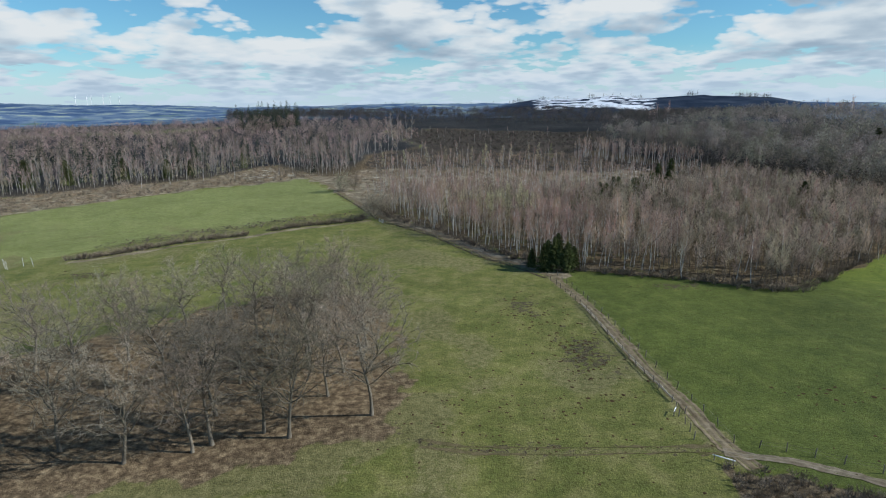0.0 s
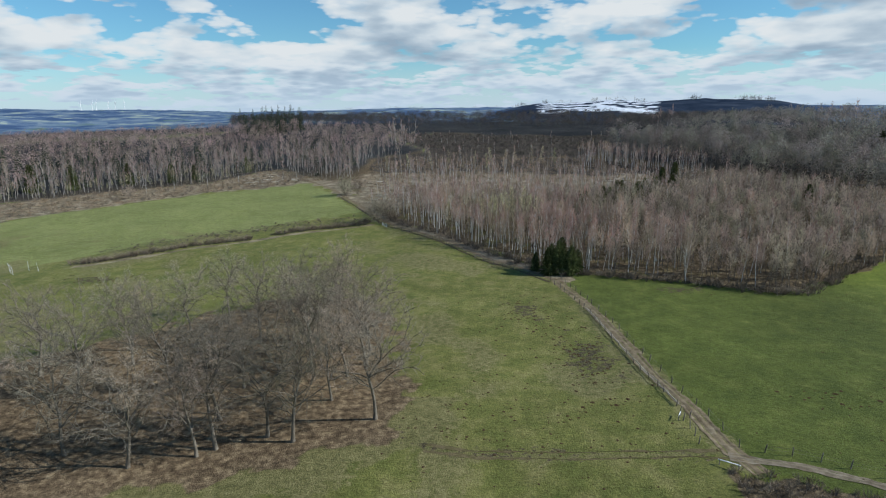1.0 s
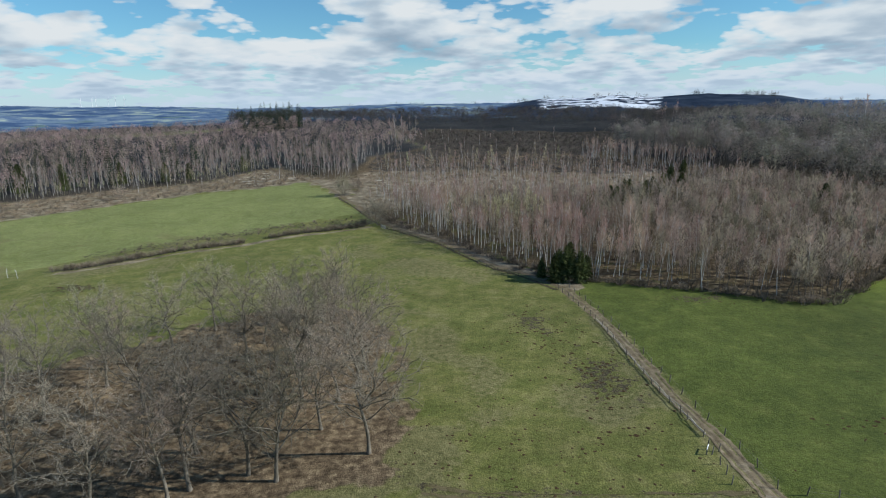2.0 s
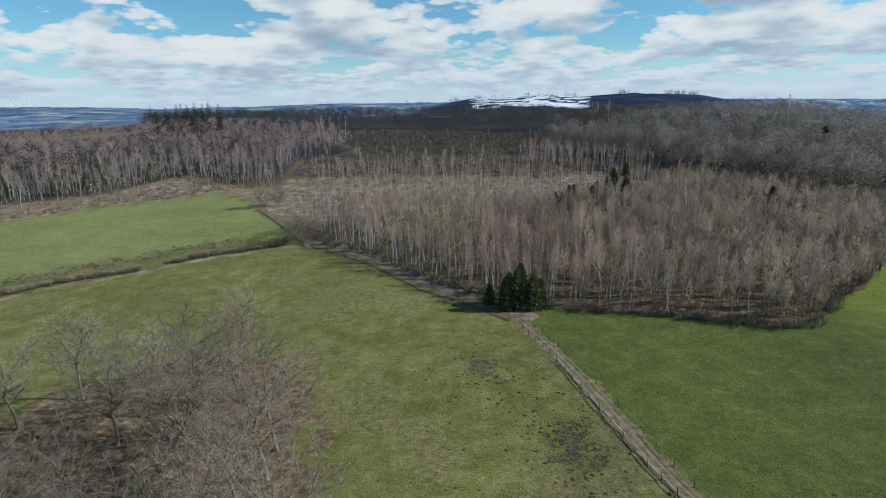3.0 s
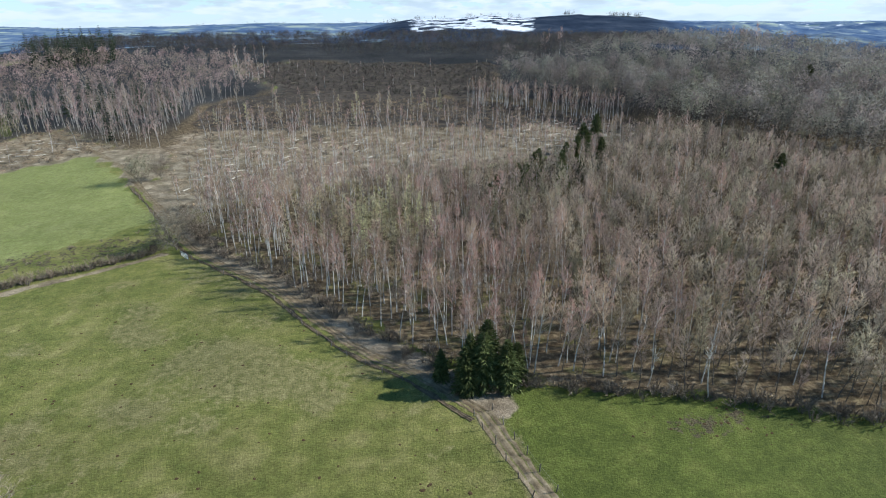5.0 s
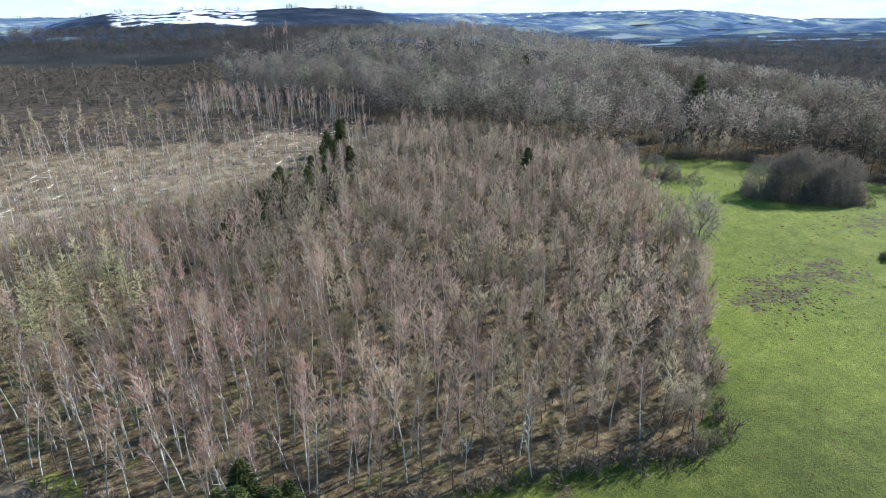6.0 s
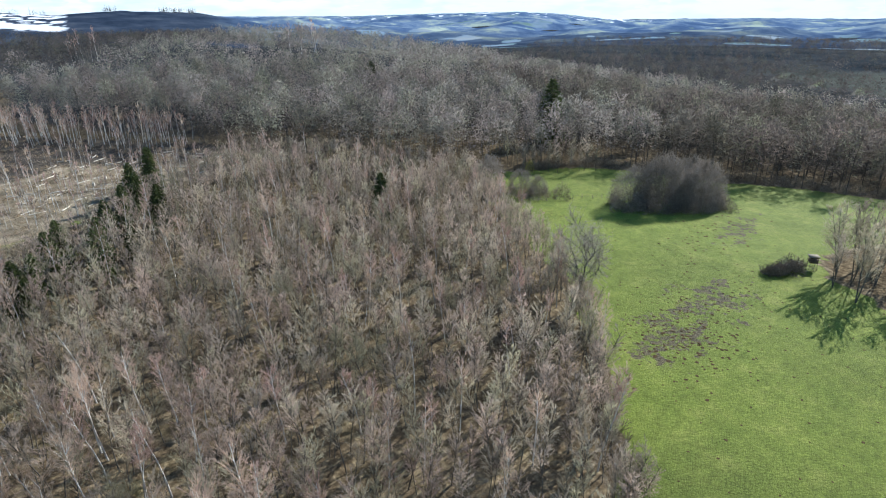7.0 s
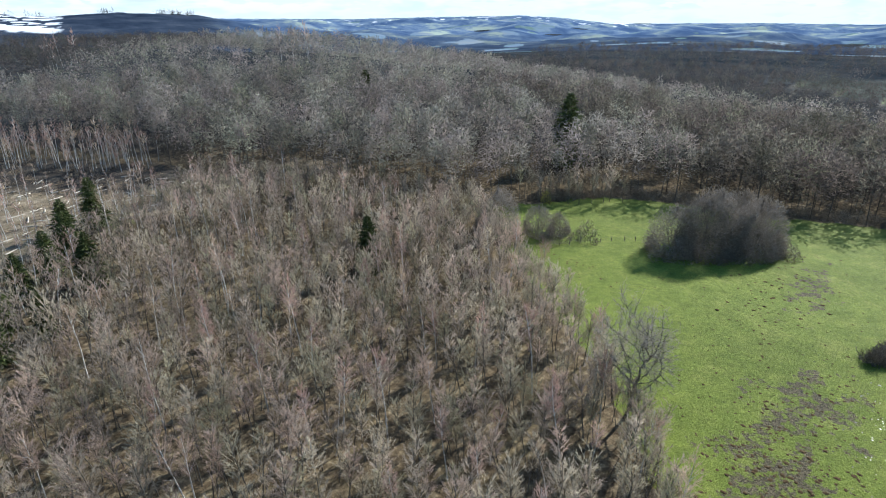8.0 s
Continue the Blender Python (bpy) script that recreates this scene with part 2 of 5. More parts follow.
def line_distance(line, x, y):
    x, y = np.asarray(x, float), np.asarray(y, float)
    best = np.full(x.shape, 1e9)
    for (ax, ay), (bx, by) in zip(line, line[1:]):
        ux, uy = bx - ax, by - ay
        k = np.clip(((x - ax) * ux + (y - ay) * uy) / (ux * ux + uy * uy), 0, 1)
        best = np.minimum(best, np.hypot(x - ax - k * ux, y - ay - k * uy))
    return best


def shifted(line, d):
    """A line moved d metres to its right."""
    out = []
    for k, (x, y) in enumerate(line):
        ax, ay = line[max(k - 1, 0)]
        bx, by = line[min(k + 1, len(line) - 1)]
        n = math.hypot(bx - ax, by - ay)
        out.append((x + (by - ay) / n * d, y - (bx - ax) / n * d))
    return out


# plan, in metres: x east, y north
WOOD = [(31, 154), (58, 143.5), (82, 133.5), (92, 141), (108, 150), (124, 160), (136, 171), (152, 190), (169, 212), (188, 236), (166, 285), (150, 304), (128, 292), (97, 284), (70, 276), (42, 270), (13, 264), (-12, 254), (-24, 246), (-19, 224), (-6, 205), (8, 183), (20, 168)]
CLEARING = [(-46, 322), (-50, 437), (-10, 485), (98, 420), (150, 340), (158, 306), (150, 304), (128, 292), (97, 284), (70, 276), (42, 270), (13, 264), (-12, 254), (-24, 246), (-30, 248), (-42, 278)]
NORTH_WOOD = [(-330, 180), (-200, 270), (-183, 284), (-166, 303), (-134, 318), (-120, 345), (-112, 372), (-102, 378), (-70, 334), (-52, 330), (-54, 437), (-14, 490), (-60, 640), (-420, 640), (-600, 300)]
ROUGH = [(-330, 165), (-174, 228), (-147, 262), (-119, 288), (-96, 304), (-74, 322), (-66, 330), (-102, 378), (-112, 372), (-134, 318), (-166, 303), (-200, 270), (-330, 195)]
GROVE = [(-8, 78), (-20, 70), (-36, 66), (-52, 60), (-78, 62), (-86, 84), (-76, 102), (-62, 113), (-48, 126), (-36, 135), (-20, 134), (-11, 119), (-8, 96)]
EAST_GROVE = [(163, 116), (172, 130), (182, 137), (200, 132), (214, 118), (205, 100), (180, 96), (165, 104)]
EAST_FOREST = [(186, 236), (206, 224), (226, 214), (240, 192), (247, 172), (259, 148), (262, 110), (270, 60), (560, 100), (800, 300), (820, 800), (300, 1000), (170, 620), (120, 440), (150, 340), (156, 300), (166, 285)]
HEATH = [(-10, 488), (98, 424), (120, 442), (168, 616), (145, 600), (80, 655), (0, 685), (-56, 640)]
FAR_FOREST = [(-225, 640), (-60, 640), (0, 690), (80, 660), (145, 604), (172, 622), (300, 1000), (200, 1150), (-400, 1150)]
VALLEY_FOREST = [(540, 40), (562, 101), (803, 300), (822, 620), (1100, 760), (1450, 500), (1500, -150), (900, -200)]
TRACK = [(38.2, 63.5), (36.8, 69), (36.2, 77), (35.6, 85), (34.5, 97), (33.2, 111), (31.2, 130), (28.6, 146)]
TRACK_NORTH = [(28.6, 146), (21, 157.5), (13.5, 166), (6.5, 177), (-1.5, 192), (-18, 213), (-25, 226), (-33, 246), (-46, 274), (-57, 299), (-72, 323), (-88, 346), (-103, 370), (-116, 396)]
ROAD = [(36, 67.2), (44, 64.8), (50, 61.8), (58, 57), (70, 49), (90, 38)]
TRAIL = [(36, 67.6), (28, 68), (15, 68.2), (4, 68.6), (-3, 70), (-7, 73.5), (-8.6, 79), (-7.5, 84)]
HEDGE = [(-28, 218), (-44, 208.5), (-59, 200)], [(-65, 195), (-81, 185), (-97, 172), (-107, 165.5)]
VERGE = [(-24, 240), (-30, 248), (-42, 278), (-46, 322), (-52, 332), (-70, 336), (-76, 326), (-58, 298), (-47, 273), (-34, 245), (-26, 230)]
SCRUB_SE = [(34.6, 64.6), (34.4, 56), (40, 48), (60, 40), (64, 48), (52, 57.5), (43, 61.5)]


def build_ground():
    xs, ys = spacing(-130, 225, 1.6, 4780, 1.1), spacing(50, 230, 1.5, 4780, 1.1)
    gx, gy = np.meshgrid(xs, ys)
    gzz = ground(gx, gy) - 14 * fade(np.hypot(gx - 30, gy - 100), 1430, 1650)   # below the far hills' own mesh
    nx, ny = len(xs), len(ys)
    v = np.stack([gx, gy, gzz], -1).reshape(-1, 3)
    i = np.arange(nx * ny).reshape(ny, nx)
    q = np.stack([i[:-1, :-1], i[:-1, 1:], i[1:, 1:], i[1:, :-1]], -1).reshape(-1, 4)
    me = bpy.data.meshes.new("ground")
    me.from_pydata(v.tolist(), [], q.tolist())
    me.shade_smooth()
    x, y = v[:, 0], v[:, 1]
    r = np.hypot(x - 30, y - 100)
    az = np.degrees(np.arctan2(x - 30, y - 100))
    ragged = 1.6 * waves(x, y, 9, 21) + 0.8 * waves(x, y, 4, 22)

    def zone(poly, edge=2.0):
        return 1 - fade(distance(poly, x, y) + ragged, -edge, edge)
    grove = 1 - fade(distance(GROVE, x, y) + 1.6 * ragged - 3 * (1 - fade(y, 80, 95)), -3, 3)
    litter = np.maximum.reduce([grove, zone(EAST_GROVE, 2), zone(HEATH, 6), zone(WOOD, 1.5), zone(NORTH_WOOD, 4), zone(EAST_FOREST, 3), zone(FAR_FOREST, 6)])
    litter = np.maximum(litter, zone(SCRUB_SE, 1))
    gap = zone([(-62, 325), (-40, 316), (-42, 440), (-4, 490), (-26, 500), (-60, 442)], 3)
    # far side of the clearing: brown growth, darkened with painted cloud shade
    back = fade(y + 0.25 * x + 14 * waves(x, y, 50, 23) + 6 * waves(x, y, 18, 24), 325, 370)
    litter = np.maximum.reduce([litter, zone(CLEARING, 10) * back, gap])
    wild = np.maximum.reduce([zone(ROUGH, 2), zone(CLEARING, 10) * (1 - 0.8 * back), zone(VERGE, 2)])
    pale = zone([(-330, 150), (-174, 226), (-147, 260), (-119, 286), (-96, 302), (-74, 320), (-60, 296), (-48, 270), (-34, 240), (-60, 216), (-100, 186), (-125, 160), (-330, 60)], 3)
    lush = fade(x - np.interp(y, [40, 66, 111, 146, 170], [42, 37, 33.2, 29, 20]), -2, 2) * (1 - fade(y, 235, 250))
    wild = np.maximum(wild, fade(y, 280, 300) * fade(x, -20, -5) * (1 - 0.8 * back))
    litter = np.maximum(litter, fade(y, 280, 300) * fade(x, -20, -5) * back)
    # eastern grass glows towards the sun; that brightening is painted in as colour
    backlit = fade(x + 0.3 * (y - 130) + 6 * waves(x, y, 30, 33), 84, 122) * fade(y, 40, 90)
    dry = np.clip(0.32 + 0.35 * waves(x, y, 45, 31) + 0.3 * waves(x, y, 15, 32), 0, 0.62) * (1 - lush) * (1 - 0.6 * fade(y, 190, 230))
    dry = np.maximum(dry, (1 - fade(np.abs(distance(GROVE, x, y) - 4 + ragged), 2, 7)) * (y < 84) * 0.95)
    straw = 1 - fade(line_distance([(p[0] + 1.0, p[1] - 2.6) for h in HEDGE for p in h], x, y) + 0.3 * ragged, 0.5, 2.0)
    dry = np.maximum(dry, 0.9 * (1 - fade(line_distance(TRACK_NORTH[:9], x - 1.2, y - 0.8) + 0.5 * ragged, 1.5, 4)))
    dry = np.maximum(dry, 0.75 * (1 - fade(line_distance(TRACK, x, y) + 0.3 * ragged, 1.2, 2.6)))
    wild = np.maximum(wild, 0.8 * straw)
    verge = line_distance(shifted(TRACK_NORTH[:10], 2.6), x, y)
    wild = np.maximum(wild, 0.85 * (1 - fade(verge + 0.5 * ragged, 1.8, 4.2)))
    # trampled and wet ground
    mud = np.maximum.reduce([
        1 - fade(np.hypot((x - 26) / 7, (y - 99) / 12) + 0.35 * waves(x, y, 7, 41), 0.3, 1.2),
        1 - fade(np.hypot((x - 18) / 5, (y - 124) / 9) + 0.35 * waves(x, y, 6, 42), 0.3, 1.2),
        1 - fade(np.hypot((x - 58) / 9, (y - 137) / 3) + 0.4 * waves(x, y, 5, 43), 0.4, 1.1),
        1.05 * (1 - fade(np.hypot((x - 131) / 13, (y - 149) / 8) + 0.45 * waves(x, y, 6, 44), 0.4, 1.2)),
        1 - fade(np.hypot((x + 93) / 6, (y - 150) / 3.2), 0.75, 1.05),
        1 - fade(np.hypot((x - 150) / 14, (y - 148) / 9) + 0.5 * waves(x, y, 5, 45), 0.3, 1.1),
        0.8 * (1 - fade(line_distance([(-31, 226), (-47, 219), (-63, 212), (-82, 199), (-104, 181)], x, y) / 6.5 + 0.4 * waves(x, y, 9, 46), 0.5, 1.2)),
        1.0 * (1 - fade(np.hypot((x - 196) / 20, (y - 155) / 6) + 0.5 * waves(x, y, 6, 47), 0.3, 1.0)),
    ])
    mud = 0.55 * mud
    trail = line_distance(TRAIL, x, y)
    mud = np.maximum(mud, 0.4 * (1 - fade(np.abs(trail - 0.75) + 0.12 * ragged, 0.2, 1.3)))
    dry = np.maximum(dry, 0.6 * (1 - fade(trail, 0.5, 2.0)))
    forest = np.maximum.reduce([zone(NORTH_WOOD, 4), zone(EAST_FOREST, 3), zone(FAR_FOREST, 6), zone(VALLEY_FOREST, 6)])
    # dark colour far out; the shade below far woods is painted in with it
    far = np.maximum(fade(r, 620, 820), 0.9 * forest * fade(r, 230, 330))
    plough = fade(waves(x, y, 420, 51), 0.15, 0.3) * fade(r, 2600, 3000) * (1 - 0.9 * fade(az, 18, 21) * (1 - fade(az, 31, 34)))
    snow = fade(r, 1450, 1700) * fade(waves(x, y, 150, 61) + 0.6 * waves(x, y, 330, 63), 0.0, 0.12) * fade(az, 7.5, 9.5) * (1 - fade(az, 19.0, 20.4)) * (1 - fade(r, 2500, 2700))
    snow2 = fade(r, 2300, 2500) * fade(waves(x, y, 260, 62), 0.42, 0.55) * fade(az, 28, 33) * (1 - fade(az, 66, 74))
    snow3 = fade(r, 3400, 3600) * fade(waves(x, y, 300, 64), 0.7, 0.8) * (az < 0)
    for name, vals in (("litter", litter), ("grove", grove), ("pale", pale), ("wild", wild), ("mossy", zone(WOOD, 1.5) * (1 - 0.85 * fade(x + 0.2 * (y - 160) + 6 * waves(x, y, 20, 34), 38, 70))), ("heather", np.maximum(zone(HEATH, 8), zone(CLEARING, 10) * back)), ("lush", lush), ("backlit", backlit), ("dry", dry), ("mud", mud), ("far", far), ("plough", plough), ("snow", np.maximum.reduce([snow, snow2, snow3]))):
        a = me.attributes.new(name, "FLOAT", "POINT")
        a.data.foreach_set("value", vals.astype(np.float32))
    me.materials.append(ground_material())
    tagged(new("ground", me), "rolling pasture and woodland ground with short winter grass", "ground", kind="structure")


def ground_material():
    m = bpy.data.materials.new("pasture")
    t, put, join = node_tree(m)
    co = put("ShaderNodeTexCoord")

    def noise(scale, detail=6.0, rough=0.6):
        n = put("ShaderNodeTexNoise"); join(co, n, "Object", "Vector")
        n.inputs["Scale"].default_value, n.inputs["Detail"].default_value, n.inputs["Roughness"].default_value = scale, detail, rough
        return n

    def blend(fac, a, b):
        n = put("ShaderNodeMix", data_type="RGBA")
        t.links.new(fac, n.inputs[0]); t.links.new(a, n.inputs[6]); t.links.new(b, n.inputs[7])
        return n.outputs[2]

    def zone(name, sharp=None, noise_out=None):
        a = put("ShaderNodeAttribute", attribute_name=name).outputs["Fac"]
        if noise_out is None:
            return a
        s = put("ShaderNodeMath", operation="MULTIPLY_ADD"); t.links.new(noise_out, s.inputs[0]); s.inputs[1].default_value = sharp; t.links.new(a, s.inputs[2])
        r = put("ShaderNodeMapRange"); t.links.new(s.outputs[0], r.inputs[0])
        r.inputs[1].default_value, r.inputs[2].default_value = 0.4 + sharp / 2, 0.6 + sharp / 2
        r.clamp = True
        return r.outputs[0]

    def cols(n, stops):
        return join(n, ramp(put, stops)).outputs[0]
    n_big, n_mid, n_small, n_tuft, n_grit = noise(0.03, 5), noise(0.22, 6), noise(0.9, 6), noise(3.2, 5, 0.7), noise(9, 4, 0.7)
    meadow = cols(n_mid, [(0.3, (0.1, 0.112, 0.026)), (0.5, (0.148, 0.147, 0.04)), (0.7, (0.22, 0.195, 0.072))])
    lush = cols(n_mid, [(0.3, (0.066, 0.082, 0.016)), (0.55, (0.092, 0.108, 0.022)), (0.75, (0.14, 0.145, 0.036))])
    dry = cols(n_small, [(0.3, (0.135, 0.127, 0.045)), (0.7, (0.2, 0.172, 0.074))])
    litter = cols(n_small, [(0.3, (0.085, 0.06, 0.037)), (0.5, (0.16, 0.114, 0.069)), (0.72, (0.29, 0.214, 0.126))])
    wild = cols(n_mid, [(0.32, (0.105, 0.078, 0.052)), (0.48, (0.2, 0.153, 0.103)), (0.66, (0.34, 0.272, 0.19))])
    mud = cols(n_tuft, [(0.3, (0.035, 0.028, 0.018)), (0.7, (0.11, 0.085, 0.05))])
    # blue-grey of distant woodland, dark with the painted shade between its trees
    far_shade = cols(noise(0.012, 8, 0.7), [(0.35, (0.02, 0.026, 0.032)), (0.55, (0.042, 0.046, 0.05)), (0.7, (0.075, 0.072, 0.066))])
    field = cols(noise(0.004, 3), [(0.35, (0.1, 0.13, 0.07)), (0.5, (0.19, 0.19, 0.15)), (0.65, (0.24, 0.2, 0.16))])
    snow = cols(noise(0.05, 5), [(0.35, (0.55, 0.57, 0.62)), (0.6, (0.8, 0.82, 0.86))])
    c = blend(zone("lush", 0.6, n_mid.outputs[0]), meadow, lush)
    # the same grass, lighter and yellower: painted sun glow
    c = blend(zone("backlit"), c, cols(n_mid, [(0.3, (0.096, 0.124, 0.016)), (0.55, (0.128, 0.153, 0.023)), (0.75, (0.178, 0.188, 0.04))]))
    c = blend(zone("pale", 0.4, n_mid.outputs[0]), c, cols(n_mid, [(0.3, (0.17, 0.185, 0.055)), (0.7, (0.225, 0.23, 0.082))]))
    c = blend(zone("dry", 0.9, n_small.outputs[0]), c, dry)
    c = blend(zone("mud", 2.0, n_small.outputs[0]), c, mud)
    floor = cols(n_small, [(0.3, (0.07, 0.05, 0.031)), (0.5, (0.125, 0.092, 0.057)), (0.72, (0.24, 0.185, 0.112))])
    c = blend(zone("litter", 0.5, n_small.outputs[0]), c, floor)
    # heather brown with the cloud shade over heath and clearing painted in
    heather = cols(n_mid, [(0.3, (0.04, 0.034, 0.029)), (0.5, (0.072, 0.06, 0.05)), (0.72, (0.13, 0.105, 0.078))])
    c = blend(zone("heather", 0.5, n_mid.outputs[0]), c, heather)
    c = blend(zone("grove", 0.5, n_small.outputs[0]), c, litter)
    c = blend(zone("wild", 0.6, n_small.outputs[0]), c, wild)
    # moss and old grass under the young trees
    moss = put("ShaderNodeMapRange"); t.links.new(n_mid.outputs[0], moss.inputs[0]); moss.inputs[1].default_value, moss.inputs[2].default_value = 0.52, 0.62
    mossy = put("ShaderNodeMath", operation="MULTIPLY"); t.links.new(moss.outputs[0], mossy.inputs[0]); t.links.new(zone("mossy"), mossy.inputs[1])
    half = put("ShaderNodeMath", operation="MULTIPLY"); t.links.new(mossy.outputs[0], half.inputs[0]); half.inputs[1].default_value = 0.5
    c = blend(half.outputs[0], c, cols(n_small, [(0.3, (0.11, 0.115, 0.03)), (0.7, (0.24, 0.22, 0.08))]))
    c = blend(zone("far"), c, far_shade)
    c = blend(zone("plough", 0.5, noise(0.01, 5).outputs[0]), c, field)
    c = blend(zone("snow", 0.5, noise(0.02, 6, 0.7).outputs[0]), c, snow)
    for n, lo, hi in ((n_tuft, 0.52, 1.48), (n_small, 0.74, 1.26), (n_grit, 0.6, 1.4), (n_big, 0.8, 1.2)):
        r = put("ShaderNodeMapRange"); t.links.new(n.outputs[0], r.inputs[0]); r.inputs[1].default_value, r.inputs[2].default_value = 0.25, 0.75
        r.inputs[3].default_value, r.inputs[4].default_value = lo, hi
        v = put("ShaderNodeVectorMath", operation="SCALE"); t.links.new(c, v.inputs[0]); t.links.new(r.outputs[0], v.inputs["Scale"])
        c = v.outputs[0]
    b = put("ShaderNodeBsdfPrincipled"); b.inputs["Roughness"].default_value = 0.85; b.inputs["Sheen Roughness"].default_value = 0.5
    b.inputs["Sheen Tint"].default_value = (0.8, 0.95, 0.45, 1)
    for socket, most in (("Specular IOR Level", 0.1), ("Sheen Weight", 0.035)):   # grass blades shine, woods do not
        dull = put("ShaderNodeMath", operation="MAXIMUM"); t.links.new(zone("far"), dull.inputs[0]); t.links.new(zone("litter"), dull.inputs[1])
        gl = put("ShaderNodeMapRange"); t.links.new(dull.outputs[0], gl.inputs[0]); gl.inputs[3].default_value, gl.inputs[4].default_value = most, 0.0
        t.links.new(gl.outputs[0], b.inputs[socket])
    t.links.new(c, b.inputs["Base Color"])
    bp = put("ShaderNodeBump"); join(n_tuft, bp, 0, "Height"); bp.inputs["Strength"].default_value = 0.7; bp.inputs["Distance"].default_value = 0.25
    join(bp, b, 0, "Normal")
    join(b, put("ShaderNodeOutputMaterial"))
    return m


build_ground()


# ---- mesh helpers ----
class Geo:
    """Vertices, triangles and a material index for each triangle."""

    def __init__(self):
        self.v, self.f, self.m = [], [], []

    def tube(self, pts, radii, sides=5, mat=0, cap=True):
        base, n = len(self.v), len(pts)
        for k, (p, r) in enumerate(zip(pts, radii)):
            d = (pts[min(k + 1, n - 1)] - pts[max(k - 1, 0)]).normalized()
            a = d.orthogonal().normalized()
            b = d.cross(a)
            for s in range(sides):
                w = 2 * math.pi * s / sides
                self.v.append(p + (a * math.cos(w) + b * math.sin(w)) * r)
        for k in range(n - 1):
            for s in range(sides):
                i, j = base + k * sides + s, base + k * sides + (s + 1) % sides
                self.f += [(i, j, j + sides), (i, j + sides, i + sides)]
                self.m += [mat, mat]
        if cap:
            for s in range(1, sides - 1):
                self.f.append((base + (n - 1) * sides, base + (n - 1) * sides + s, base + (n - 1) * sides + s + 1)); self.m.append(mat)

    def sliver(self, a, b, width, rng, mat=1, out=None):
        """A twig as one thin triangle; out: the way off the crown that it faces."""
        d = b - a
        k = 1.0 if out is None else 0.45
        s = d.cross(Vector((rng.gauss(0, k), rng.gauss(0, k), rng.gauss(0, k))) + (out.normalized() if out else Vector()))
        s = s.normalized() * width * 0.5 if s.length > 1e-6 else Vector((width / 2, 0, 0))
        i = len(self.v)
        self.v += [a - s, a + s, b]
        self.f.append((i, i + 1, i + 2)); self.m.append(mat)

    def box(self, lo, hi, mat=0, turn=None):
        i = len(self.v)
        for k in range(8):
            p = Vector((hi[0] if k & 1 else lo[0], hi[1] if k & 2 else lo[1], hi[2] if k & 4 else lo[2]))
            self.v.append(turn @ p if turn else p)
        for q in ((0, 2, 3, 1), (4, 5, 7, 6), (0, 1, 5, 4), (2, 6, 7, 3), (0, 4, 6, 2), (1, 3, 7, 5)):
            self.f += [(i + q[0], i + q[1], i + q[2]), (i + q[0], i + q[2], i + q[3])]
            self.m += [mat, mat]

    def arrays(self):
        return np.array([tuple(p) for p in self.v], np.float32), np.array(self.f, np.int32), np.array(self.m, np.int32)


def mesh_of(name, v, f, mats, mi=None, tint=None, smooth=False):
    me = bpy.data.meshes.new(name)
    me.vertices.add(len(v)); me.loops.add(len(f) * 3); me.polygons.add(len(f))
    me.vertices.foreach_set("co", np.asarray(v, np.float32).ravel())
    me.loops.foreach_set("vertex_index", np.asarray(f, np.int32).ravel())
    me.polygons.foreach_set("loop_start", np.arange(0, len(f) * 3, 3, dtype=np.int32))
    for m in mats:
        me.materials.append(m)
    if mi is not None:
        me.polygons.foreach_set("material_index", np.asarray(mi, np.int32))
    if tint is not None:
        me.attributes.new("tint", "FLOAT", "POINT").data.foreach_set("value", np.asarray(tint, np.float32))
    me.update(calc_edges=True)
    if smooth:
        me.shade_smooth()
    return me


def split(geo, mat):
    """The triangles of one material, with their own vertices."""
    v, f, m = geo.arrays()
    f = f[m == mat]
    used, back = np.unique(f, return_inverse=True)
    return v[used], back.reshape(-1, 3)


# ---- trees ----
def bend(rng, start, way, length, segs, wobble, lift=0.0):
    pts, d = [start.copy()], way.normalized()
    for _ in range(segs):
        d = (d + Vector((rng.gauss(0, wobble), rng.gauss(0, wobble), rng.gauss(0, wobble) + lift))).normalized()
        pts.append(pts[-1] + d * (length / segs))
    return pts


def taper(r0, r1, n):
    return [r0 + (r1 - r0) * k / (n - 1) for k in range(n)]


def around(angle, rise):
    return Vector((math.cos(angle) * math.cos(rise), math.sin(angle) * math.cos(rise), math.sin(rise)))


